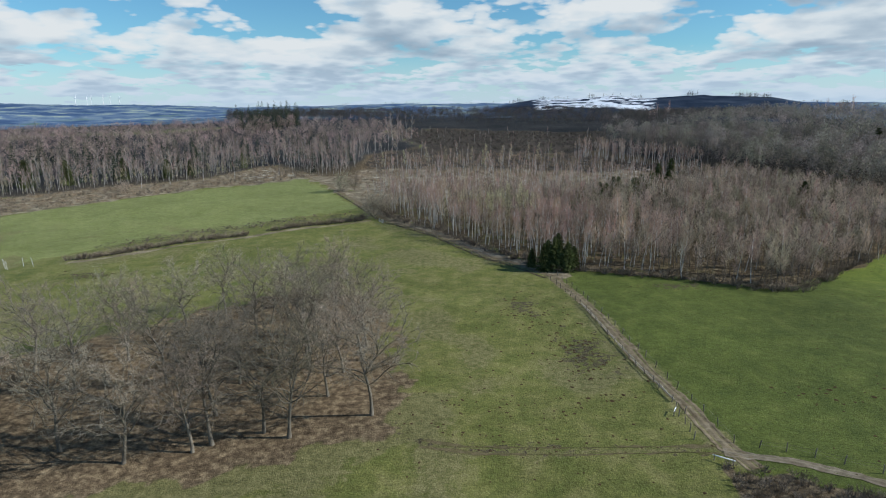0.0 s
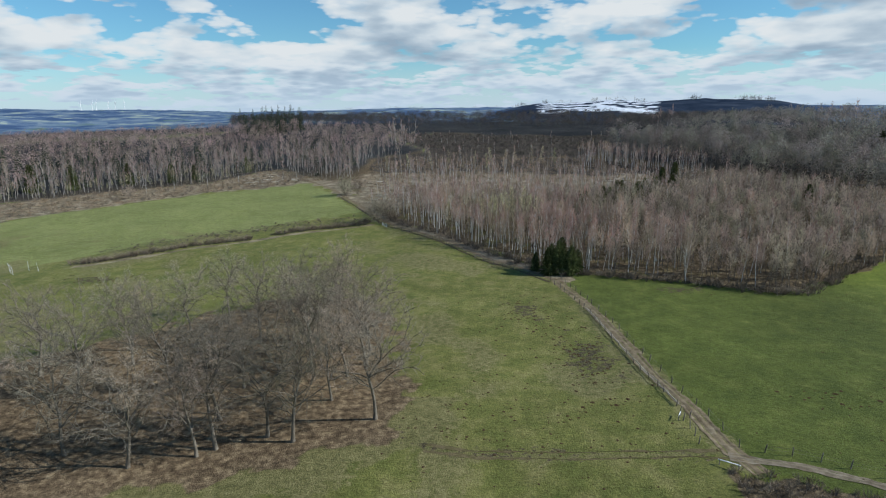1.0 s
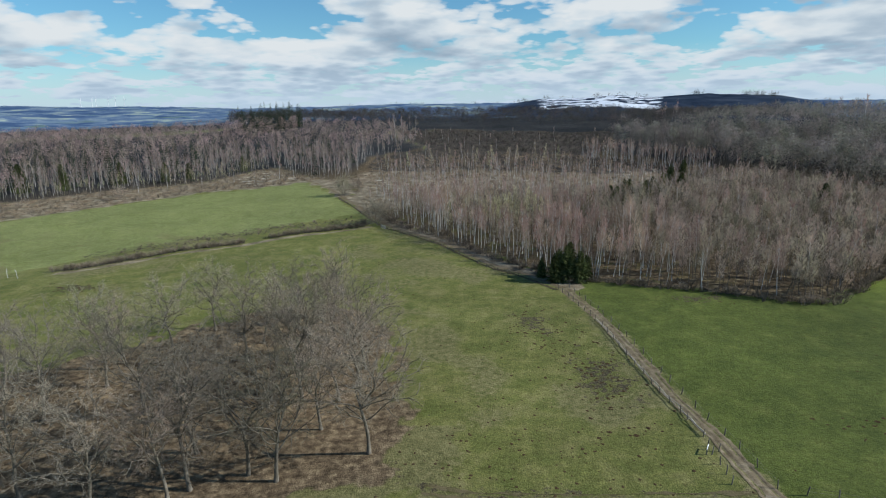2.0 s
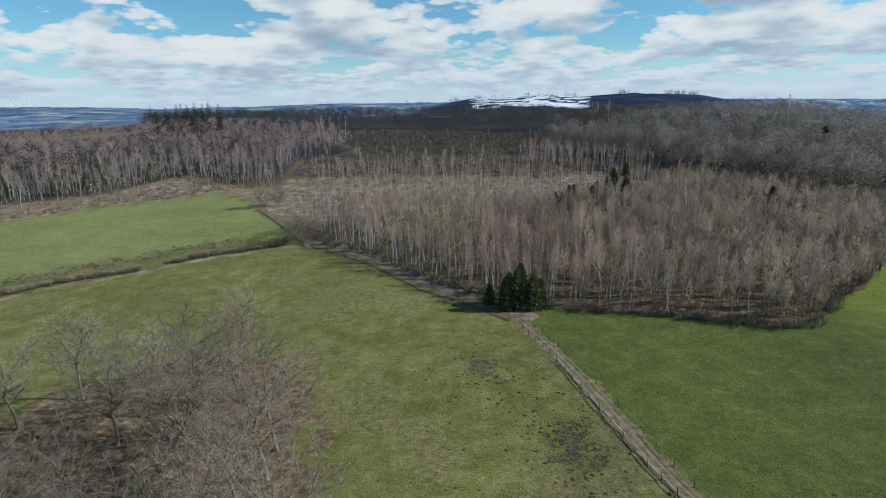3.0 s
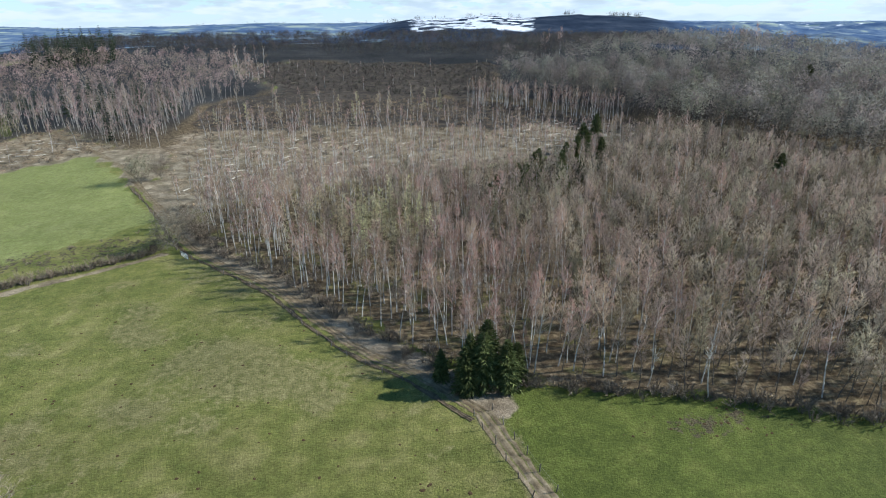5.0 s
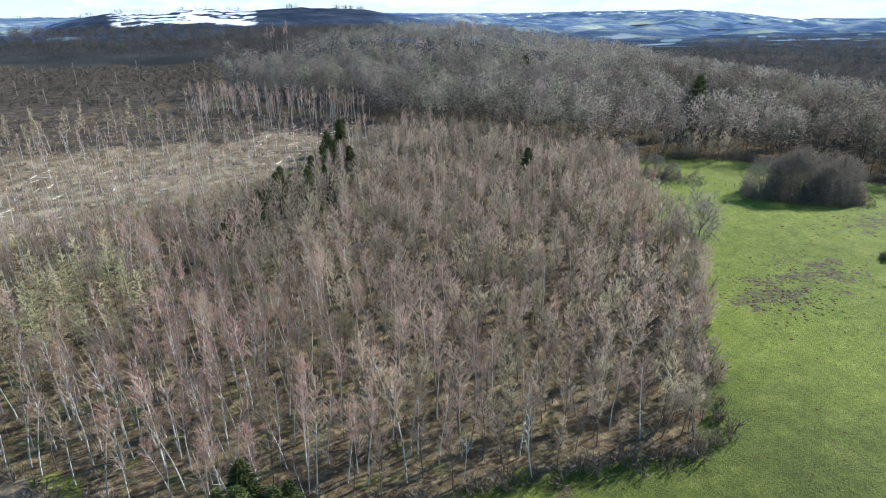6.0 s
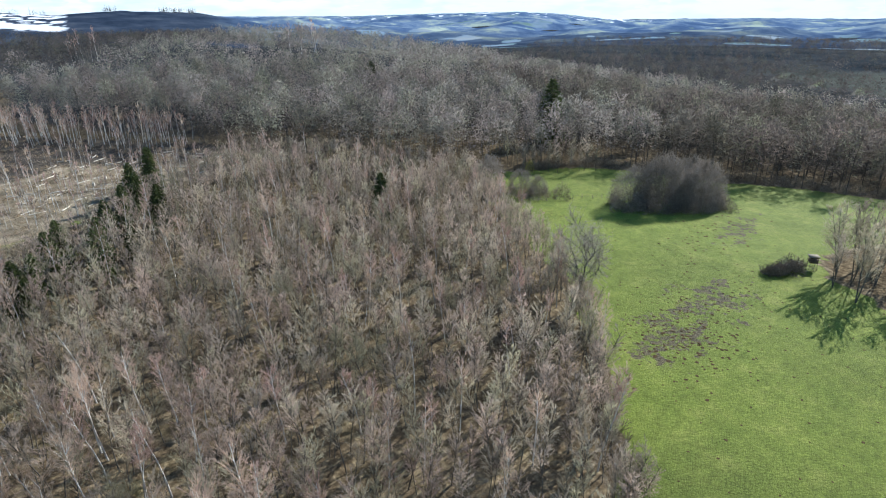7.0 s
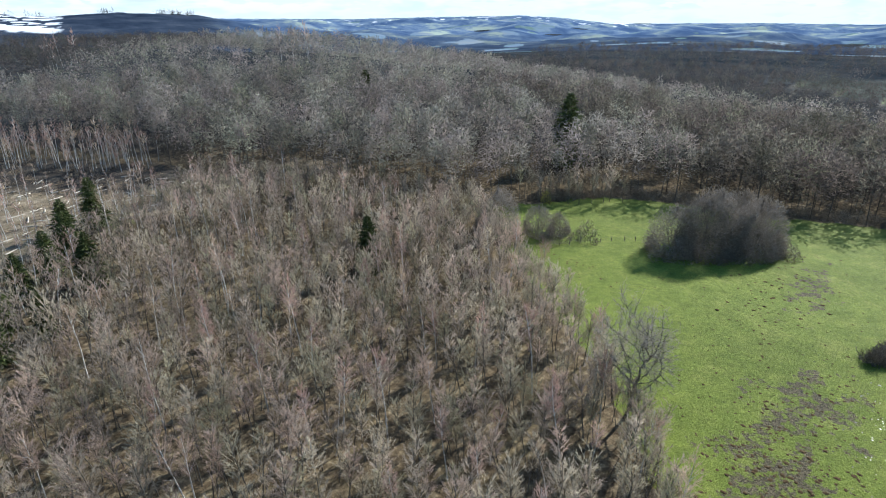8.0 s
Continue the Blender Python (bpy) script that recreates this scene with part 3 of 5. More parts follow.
def oak_geo(seed, h=17.5, spread=1.0, twigs=5, limbs=20, fork=0.38):
    """A bare oak: a short stem, crooked limbs that reach out to a broad dome, and a haze of fine twigs."""
    rng, g = random.Random(seed), Geo()
    r = 0.0125 * h
    stem = bend(rng, Vector((0, 0, -0.4)), Vector((rng.gauss(0, .07), rng.gauss(0, .07), 1)), h * fork * rng.uniform(0.85, 1.15), 4, 0.06)
    g.tube(stem, [r * 1.75, r * 1.15, r, r * 0.95, r * 0.88], 8)
    leader = bend(rng, stem[-1], Vector((rng.gauss(0, .2), rng.gauss(0, .2), 1)), h * 0.45, 6, 0.24)
    g.tube(leader, taper(r * 0.85, r * 0.2, 7), 6)
    heart, a0 = Vector((0, 0, 0.65 * h)), rng.uniform(0, 6.28)
    for k in range(limbs):
        u = (k + 0.5) / limbs
        rise = math.asin(-0.4 + 1.35 * u)
        a = a0 + k * 2.4 + rng.gauss(0, 0.25)
        out = around(a, rise)
        size = rng.uniform(0.78, 1.12)
        goal = heart + Vector((out.x * 0.43 * h * spread, out.y * 0.43 * h * spread, out.z * 0.35 * h)) * size
        at = stem[-1 - (k % 2)] if u < 0.3 else leader[min(int((u - 0.3) * 8), 6)]
        way, pts = around(a, max(rise, 0.1) * 0.6 + 0.5), [at.copy()]
        step = (goal - at).length / 6.2
        for n in range(7):
            way = (way * 0.75 + (goal - pts[-1]).normalized() * (0.35 + 0.1 * n) + Vector((rng.gauss(0, .24), rng.gauss(0, .24), rng.gauss(0, .22)))).normalized()
            pts.append(pts[-1] + way * step)
        g.tube(pts, taper(r * (0.46 - 0.2 * u), 0.028, 8), 5, cap=False)
        for j in range(9):
            p = pts[min(2 + j * 2 // 3, 7)]
            side = (p - heart).normalized() * 0.75 + (pts[-1] - pts[0]).normalized() * 0.4 + Vector((rng.gauss(0, .8), rng.gauss(0, .8), rng.gauss(0.15, .55)))
            sub = bend(rng, p, side, h * 0.115 * rng.uniform(0.6, 1.3), 3, 0.33, 0.05)
            g.tube(sub, taper(0.055, 0.016, 4), 3, cap=False)
            for q in range(5):
                b0 = sub[1 + q % 3]
                w2 = (sub[-1] - sub[0]).normalized() + Vector((rng.gauss(0, .8), rng.gauss(0, .8), rng.gauss(0.2, .6)))
                e = b0 + w2.normalized() * rng.uniform(0.6, 1.3)
                g.sliver(b0, e, 0.036, rng, 1)
                for _ in range(twigs):
                    b = b0.lerp(e, rng.uniform(0.2, 1))
                    w3 = (e - b0).normalized() + Vector((rng.gauss(0, .7), rng.gauss(0, .7), rng.gauss(0.2, .6)))
                    g.sliver(b, b + w3.normalized() * rng.uniform(0.35, 0.9), 0.03, rng, 1, b - heart)
    return g


def slim_geo(seed, h, kind, boughs=26, twigs=9, fine=0.05):
    """Birches, young broadleaved poles and larches: a slender stem and a crown of fine rising twigs, domed or, for larches, pointed."""
    rng, g = random.Random(seed), Geo()
    lean = 0.06 if kind != "larch" else 0.02
    stem = bend(rng, Vector((0, 0, -0.3)), Vector((rng.gauss(0, lean), rng.gauss(0, lean), 1)), h * (0.96 if kind == "larch" else 0.9), 7, 0.04 if kind != "larch" else 0.012)
    r = {"birch": 0.0082, "pole": 0.0078, "larch": 0.01}[kind] * h
    g.tube(stem, taper(r, 0.018, 8), 5, cap=False)

    def on_stem(z):
        u = min(max((z + 0.3) / (stem[-1].z + 0.3), 0), 0.999) * 7
        return stem[int(u)].lerp(stem[int(u) + 1], u - int(u))
    if kind == "larch":
        wide = 0.105 * h * rng.uniform(0.85, 1.2)
        for k in range(boughs):
            w = (k + rng.random()) / boughs
            p = on_stem(h * (0.12 + 0.83 * w))
            way = around(rng.uniform(0, 6.28), rng.gauss(0.25, 0.2))
            e = p + way * (wide * (1 - w) + 0.25) * 1.25
            g.sliver(p, e, fine * 1.2, rng, 1)
            for _ in range(twigs):
                b = p.lerp(e, rng.uniform(0.25, 1))
                w3 = way + Vector((rng.gauss(0, .42), rng.gauss(0, .42), rng.gauss(0.1, .38)))
                g.sliver(b, b + w3.normalized() * rng.uniform(0.4, 1.0) * h / 13, fine, rng, 1, b - stem[4])
        return g
    # an egg of twigs, a little lopsided, on limbs that leave the stem below it
    wide = {"birch": 0.105, "pole": 0.142}[kind] * h * rng.uniform(0.85, 1.2)
    mid = rng.uniform(0.66, 0.72) if kind == "birch" else rng.uniform(0.6, 0.67)
    tall = (1.0 - mid) * h
    heart = on_stem(mid * h) + Vector((rng.gauss(0, .15), rng.gauss(0, .15), 0))
    for k in range(boughs):
        d = around(rng.uniform(0, 6.28), math.asin(rng.uniform(-0.75, 1.0)))
        q = rng.uniform(0.5, 0.9) * rng.uniform(0.85, 1.1)
        e = heart + Vector((d.x * wide, d.y * wide, d.z * tall)) * q
        side = math.hypot(e.x - heart.x, e.y - heart.y)
        p = on_stem(max(e.z - side * rng.uniform(0.9, 1.7) - 0.3, 0.25 * h))
        g.sliver(p, e, fine * (1.5 if kind == "birch" else 1.2), rng, 0 if rng.random() < 0.4 else 1)
        way = (e - p).normalized()
        for _ in range(twigs):
            b = p.lerp(e, rng.uniform(0.45, 1.05))
            w3 = way * 0.7 + (b - heart).normalized() * 0.5 + Vector((rng.gauss(0, .5), rng.gauss(0, .5), rng.gauss(0.15, .4)))
            g.sliver(b, b + w3.normalized() * rng.uniform(0.35, 0.95) * h / 13, fine, rng, 1, b - heart)
    return g


def merged(parts):
    """Several plants grown together at one foot; parts: rows of a Geo and the degrees by which it leans and turns."""
    g = Geo()
    for geo, lean, turn in parts:
        m, base = pose(0, 0, 0, 0, lean, turn), len(g.v)
        g.v += [m @ p for p in geo.v]
        g.f += [(a + base, b + base, c + base) for a, b, c in geo.f]
        g.m += geo.m
    return g


def spruce_geo(seed, h, step=0.42, fans=8, sprays=6, wide=0.19, broad=1.0):
    rng, g = random.Random(seed), Geo()
    g.tube([Vector((0, 0, -0.3)), Vector((0, 0, h * 0.5)), Vector((0, 0, h))], [0.014 * h, 0.008 * h, 0.02], 6)
    z = 0.06 * h
    while z < h * 0.985:
        u = z / h
        reach = wide * h * (1 - u) ** 0.65 * rng.uniform(0.85, 1.1) + 0.12
        a0 = rng.uniform(0, 6.28)
        n = max(4, int(fans * (0.55 + 0.45 * (1 - u))))
        for k in range(n):
            a = a0 + 6.28 * k / n + rng.gauss(0, 0.2)
            ln = reach * rng.uniform(0.7, 1.15)
            droop = -0.35 + 0.75 * u + rng.gauss(0, 0.08)
            p, e = Vector((0, 0, z)), Vector((math.cos(a) * ln, math.sin(a) * ln, z + droop * ln))
            for s in range(sprays):
                b = p.lerp(e, 0.12 + 0.8 * s / sprays)
                side = around(a + (0.75 if s % 2 else -0.75) * rng.uniform(0.3, 1.1), droop - 0.35 * rng.random())
                g.sliver(b, b + side * (0.35 + 0.34 * ln) * rng.uniform(0.7, 1.1), (0.09 + 0.085 * ln) * broad, rng)
        z += step * rng.uniform(0.8, 1.2) * (0.6 + 0.6 * (1 - u))
    return g


def crown_geo(seed, h, slivers, width, low=0.35, wide=0.26, stem=True):
    """A tree of the far woods: a stem and a rounded, gappy crown of twigs."""
    rng, g = random.Random(seed), Geo()
    if stem:
        g.tube(bend(rng, Vector((0, 0, -0.3)), Vector((rng.gauss(0, .04), rng.gauss(0, .04), 1)), h * 0.8, 2, 0.03), [0.006 * h, 0.005 * h, 0.03], 3, cap=False)
    c = Vector((0, 0, h * (low + 1) / 2 - 0.06 * h))
    tall = h * (1 - low) / 2
    lobes = [around(rng.uniform(0, 6.28), rng.uniform(-0.3, 1.4)) for _ in range(9)]
    for k in range(slivers):
        d = (lobes[k % 9] + 0.5 * Vector((rng.gauss(0, 1), rng.gauss(0, 1), rng.gauss(0.1, 0.8)))).normalized()
        q = rng.uniform(0.5, 0.92)
        p = c + Vector((d.x * wide * h * q, d.y * wide * h * q, d.z * tall * q))
        way = (0.6 * d + Vector((rng.gauss(0, .7), rng.gauss(0, .7), 0.1 + rng.gauss(0, .55)))).normalized()
        g.sliver(p, p + way * rng.uniform(0.035, 0.075) * h, width, rng, 1, d + Vector((0, 0, 0.3)))
    return g


def bush_geo(seed, h, w, stems=28, twigs=9, fine=0.05):
    rng, g = random.Random(seed), Geo()
    for _ in range(stems):
        a = rng.uniform(0, 6.28)
        p = Vector((math.cos(a), math.sin(a), 0)) * w * 0.25 * rng.random()
        way = around(a + rng.gauss(0, .5), rng.uniform(0.35, 1.45))
        e = p + Vector((way.x * w * 0.62, way.y * w * 0.62, way.z * h)) * rng.uniform(0.6, 1.0)
        g.sliver(p, e, fine * 1.5, rng, 0)
        for _ in range(twigs):
            b = p.lerp(e, rng.uniform(0.3, 1))
            w3 = way + Vector((rng.gauss(0, .6), rng.gauss(0, .6), rng.gauss(0.2, .5)))
            g.sliver(b, b + w3.normalized() * rng.uniform(0.2, 0.5) * h ** 0.6, fine, rng)
    return g


def hazed(geo, seed, h, twigs, width, low, wide):
    """Adds a haze of fine outer twigs to a crown."""
    more = crown_geo(seed, h, twigs, width, low, wide, stem=False)
    base = len(geo.v)
    geo.v += more.v
    geo.f += [(a + base, b + base, c + base) for a, b, c in more.f]
    geo.m += more.m
    return geo


def thicket_geo(seed, h, radius, twigs=11000, stems=6, fine=0.12, long=1.0):
    """A dense domed thicket: stems from the ground, twigs thickest on the outside."""
    rng, g = random.Random(seed), Geo()
    for _ in range(stems):
        a = rng.uniform(0, 6.28)
        foot = Vector((math.cos(a), math.sin(a), 0)) * radius * 0.3 * rng.random()
        way = around(a, rng.uniform(0.7, 1.45))
        tip = Vector((way.x * radius * 0.7, way.y * radius * 0.7, way.z * h * 0.75))
        g.tube([foot, foot.lerp(tip, 0.5) + Vector((0, 0, 0.03 * h)), tip], [0.008 * h, 0.005 * h, 0.02], 4, cap=False)
    lobes = [(rng.uniform(0, 6.28), math.asin(rng.random()), rng.uniform(0.8, 1.1)) for _ in range(26)]
    for k in range(twigs):
        a, rise, size = lobes[k % 26]
        a, rise = a + rng.gauss(0, 0.42), rise + rng.gauss(0, 0.3)
        if k % 3 == 0:
            a, rise, size = rng.uniform(0, 6.28), rng.gauss(0.1, 0.2), 0.95
        rise = min(abs(rise), 1.57)
        q = size * rng.uniform(0.68, 0.92)
        flat = math.cos(rise) ** 0.85
        d = around(a, rise)
        p = Vector((math.cos(a) * flat * radius * q, math.sin(a) * flat * radius * q, math.sin(rise) * h * q))
        w = (0.6 * d + Vector((rng.gauss(0, .65), rng.gauss(0, .65), rng.gauss(0.15, .55)))).normalized()
        g.sliver(p, p + w * rng.uniform(0.5, 1.3) * long, fine, rng, 1, d)
    return g


def tree_thing(name, geo, mats, label, category, group, trunk="trunk", crown="crown"):
    root = tagged(new(name), label, category, group)
    for part_name, k in ((trunk, 0), (crown, 1)):
        v, f = split(geo, k)
        if len(f):
            ob = new(part_name, mesh_of(part_name, v, f, [mats[k]], smooth=(k == 0)))
            ob.parent = root
    return root


def plant(model, x, y, scale=1.0, turn=0.0, first=None):
    m = pose(x, y, gz(x, y), 0, 0, turn) @ Matrix.Scale(scale, 4)
    if first is not None and not first:
        model.matrix_basis = m
        first.append(1)
        return model
    root = copy_thing(model, m)
    root.matrix_basis = m
    return root


def stuff(name, label, category, geos, mats, places):
    """Many trees joined into one mesh. places: rows of x, y, scale, turn in radians, which of geos, tint."""
    packs = [g.arrays() for g in geos]
    vs, fs, ms, ts, base = [], [], [], [], 0
    ground_z = ground([p[0] for p in places], [p[1] for p in places])
    for (x, y, s, a, k, tint), z in zip(places, ground_z):
        v, f, m = packs[k]
        c, n = math.cos(a) * s, math.sin(a) * s
        out = np.empty_like(v)
        out[:, 0] = v[:, 0] * c - v[:, 1] * n + x
        out[:, 1] = v[:, 0] * n + v[:, 1] * c + y
        out[:, 2] = v[:, 2] * s + z
        vs.append(out); fs.append(f + base); ms.append(m); ts.append(np.full(len(v), tint, np.float32))
        base += len(v)
    me = mesh_of(name, np.concatenate(vs), np.concatenate(fs), mats, np.concatenate(ms), np.concatenate(ts))
    return tagged(new(name, me), label, category, kind="stuff")


def scatter(poly, step, seed, margin=0.0):
    """Jittered places inside a polygon."""
    rng = np.random.RandomState(seed)
    lo, hi = np.min(poly, 0), np.max(poly, 0)
    gx, gy = np.meshgrid(np.arange(lo[0], hi[0], step), np.arange(lo[1], hi[1], step))
    x = (gx + rng.uniform(-0.45, 0.45, gx.shape) * step).ravel()
    y = (gy + rng.uniform(-0.45, 0.45, gy.shape) * step).ravel()
    keep = distance(poly, x, y) < -margin
    return list(zip(x[keep].tolist(), y[keep].tolist()))


def smooth_line(line, step):
    """Catmull-Rom through the corners, in steps of about so many metres."""
    p = [Vector((*q, 0)) for q in line]
    p = [2 * p[0] - p[1]] + p + [2 * p[-1] - p[-2]]
    out = []
    for a, b, c, d in zip(p, p[1:], p[2:], p[3:]):
        n = max(1, round((c - b).length / step))
        for k in range(n):
            t = k / n
            out.append(0.5 * (2 * b + (c - a) * t + (2 * a - 5 * b + 4 * c - d) * t * t + (3 * b - a - 3 * c + d) * t ** 3))
    return out + [p[-2]]


def along(lines, step, spread, seed, lo, hi, variants):
    rng, out = random.Random(seed), []
    for line in lines:
        for p in smooth_line(line, step):
            out.append((p.x + rng.gauss(0, spread), p.y + rng.gauss(0, spread), rng.uniform(lo, hi), rng.uniform(0, 6.28), rng.randrange(variants), rng.random()))
    return out


def build_oaks():
    models = [tree_thing("oak_tree", oak_geo(70 + k, h, sp), SINGLE["oak"], "bare grey-brown oak tree in a leaf-strewn pasture grove", "tree", "oaks of the pasture grove") for k, (h, sp) in enumerate(((17.5, 0.82), (18.5, 0.68), (17, 1.0), (18.5, 0.6), (17, 0.76)))]
    used = [[] for _ in models]
    spots = [(-10.3, 77.5), (-20.9, 72), (-24.8, 73.5), (-31, 71), (-33, 69.4), (-40.8, 66.9), (-17.7, 83.5), (-16.7, 92), (-22.7, 93.3), (-32.9, 88.3), (-44.9, 88.4), (-55.6, 97.4), (-52.1, 113.7), (-46.8, 121.5), (-35.8, 107), (-35.1, 114.5), (-24, 100), (-14.2, 97), (-33.2, 78.6), (-50.4, 69.6), (-59.2, 87), (-59.3, 104), (-30, 122), (-22, 118), (-24.4, 107.4), (-14, 103.5), (-24, 127), (-66, 76), (-70, 94), (-60, 63)]
    rng = random.Random(5)
    for n, (x, y) in enumerate(spots):
        k = n % 5 if n else 2
        plant(models[k], x, y, rng.uniform(0.78, 1.0) if n else 1.02, rng.uniform(0, 360), used[k])
    # the second grove on the east pasture: stems that fan out from one foot
    fans = [tree_thing("oak_tree", merged([(slim_geo(90 + 5 * k + j, 14.5, "pole", 44, 22, 0.05), 5 + 4 * j, 140 * j + 50 * k) for j in range(2 + k)]), SINGLE["pole"], "tall bare grey tree with several stems on the east pasture", "tree", "trees of the east grove") for k in range(2)]
    one = [[], []]
    for n, (x, y) in enumerate([(169.6, 131.6), (165, 127.2), (173, 129), (176, 125.3), (181, 122.7), (171, 119), (162, 115.8), (177, 132), (168, 109), (184, 129), (187, 117), (192, 125), (180, 111), (197, 118), (188, 104), (200, 108)]):
        plant(fans[n % 2], x, y, rng.uniform(0.85, 1.2), rng.uniform(0, 360), one[n % 2])
    lone = tree_thing("field_tree", hazed(oak_geo(95, 16.5, 0.6, 9, 19, 0.3), 195, 16.5, 2600, 0.03, 0.22, 0.27), SINGLE["grey"], "lone bare tree with an oval crown beside the wood edge", "tree", "")
    plant(lone, 130.6, 166.6, 1.0, 40, [])


def wood_kind(x, y, rng):
    """Which kind stands where in the young wood."""
    west = 1 - fade(x + 0.2 * (y - 160), 26, 78)
    p = rng.random()
    if p < 0.75 * float(1 - fade(math.hypot((x - 18) / 20, (y - 213) / 22), 0.45, 1.1)):
        return "larch"
    if p < 0.08 + 0.72 * float(west):
        return "birch"
    return "pole"


def build_wood():
    rng = random.Random(11)
    kinds = {
        "birch": [slim_geo(200 + k, 14, "birch", 28, 10, 0.058) for k in range(6)],
        "pole": [slim_geo(220 + k, 11, "pole", 24, 9, 0.095) for k in range(6)],
        "larch": [slim_geo(240 + k, 12.5, "larch", 54, 7, 0.08) for k in range(3)],
    }
    fine_poles = [slim_geo(260 + k, 11, "pole", 37, 15, 0.052) for k in range(6)]
    fine_birches = [slim_geo(270 + k, 14, "birch", 36, 15, 0.043) for k in range(5)]
    fine = {"pole": [], "birch": []}
    labels = {"birch": ("birch_tree", "slender bare birch with white bark in the young wood"), "pole": ("young_broadleaf_tree", "young bare broadleaf with a dark stem in the wood"), "larch": ("larch_tree", "pale straw-coloured leafless larch among the birches")}
    near_kinds = {"birch": fine_birches, "pole": fine_poles, "larch": kinds["larch"]}
    models = {k: [tree_thing(labels[k][0], g, SINGLE[k], labels[k][1], "tree", "trees of the young wood") for g in gs] for k, gs in near_kinds.items()}
    firsts = {k: [[] for _ in gs] for k, gs in near_kinds.items()}
    rest = {k: [] for k in kinds}
    singles = 0
    for x, y in scatter(WOOD, 2.75, 3):
        k = wood_kind(x, y, rng)
        # the wood runs out into young thin growth towards the felled ground
        thin = float(fade(y - 0.12 * x, 234, 266) * (1 - fade(x, 75, 125)))
        open_ = 0.28 * float(fade(waves(x, y, 16, 86), 0.0, 0.6)) if k == "birch" else 0.06
        if rng.random() < max(0.5 * thin, open_):
            continue
        d = -float(distance(WOOD, x, y))
        n = rng.randrange(len(near_kinds[k]))
        s = rng.uniform(0.7, 1.1) * (0.9 if d < 2 else 1.0) * (1 - 0.42 * thin)
        a, tint = rng.uniform(0, 6.28), min(max(0.5 + 0.75 * (rng.random() - 0.5) + 0.4 * float(waves(x, y, 26, 85)), 0), 1)
        edge = d < 4.2 and y < 185
        if singles < 290 and (edge or not firsts[k][n]):
            plant(models[k][n], x, y, s, math.degrees(a), firsts[k][n])
            singles += 1
        else:
            near = x + 0.6 * (y - 150) > 42 and y < 232 and k in fine
            if near:
                fine[k].append((x, y, s, a, n % 5, tint))
            else:
                rest[k].append((x, y, s, a, n, tint))
    for px, py, ps, pa, pk, pt in along([[(84, 133.5), (93, 140), (108, 149.5), (124, 160), (136, 171), (152, 190), (169, 212), (182, 228)]], 1.5, 0.9, 12, 0.72, 0.98, 5):
        fine["pole"].append((px - 1.2, py + 1.0, ps, pa, pk, pt))
    stuff("young_broadleaf_wood", "fine-twigged bare young broadleaf trees", "trees", fine_poles, JOINED["pole"], fine["pole"])
    stuff("young_birch_wood", "fine-twigged bare young birches with white stems", "trees", fine_birches, JOINED["birch"], fine["birch"])
    names = {"birch": ("birch_stand", "dense stand of bare young birches with white stems"), "pole": ("broadleaf_stand", "dense stand of bare grey-brown young broadleaf trees"), "larch": ("larch_stand", "pale straw-coloured larches among the birches")}
    for k, places in rest.items():
        stuff(names[k][0], names[k][1], "trees", kinds[k], JOINED[k], places)


def build_spruces():
    models = [tree_thing("spruce_tree", spruce_geo(300 + k, 13, step=0.38, wide=0.3, fans=13, sprays=11), SINGLE["spruce"], "dark green spruce with drooping boughs at the wood corner", "spruce", "spruces") for k in range(2)]
    used = [[], []]
    rng = random.Random(8)
    spots = [(27.4, 151.2, 0.58), (30.2, 151.6, 0.7), (33.4, 150.6, 0.62), (31.6, 154.6, 0.72), (28.8, 153.8, 0.6), (35.4, 152.2, 0.5), (24.6, 155, 0.4), (73, 248, 0.8), (76, 252, 0.7), (80, 243, 0.8), (69, 244, 0.66), (84, 253, 0.7), (65, 240, 0.75), (78, 258, 0.7), (90, 264, 0.7), (97, 271, 0.75), (103, 277, 0.8), (114, 292, 0.95), (105, 284, 0.85), (101, 261, 0.85), (55, 228, 0.8), (52, 224, 0.7), (100, 262, 0.6), (140.6, 226.3, 0.9), (88, 247, 0.6), (250, 241, 1.9), (252, 344, 1.5), (246, 338, 1.2), (-152, 330, 0.8), (-174, 326, 0.9), (-122, 368, 0.75), (-194, 308, 1.0), (-143, 340, 0.7), (-210, 300, 1.1)]
    for n, (x, y, s) in enumerate(spots):
        plant(models[n % 2], x, y, s, rng.uniform(0, 360), used[n % 2])


def places_in(poly, step, seed, lo, hi, variants, margin=0.0, keep=None):
    rng = random.Random(seed)
    out = []
    for x, y in scatter(poly, step, seed, margin):
        if keep is None or keep(x, y):
            out.append((x, y, rng.uniform(lo, hi), rng.uniform(0, 6.28), rng.randrange(variants), rng.random()))
    return out


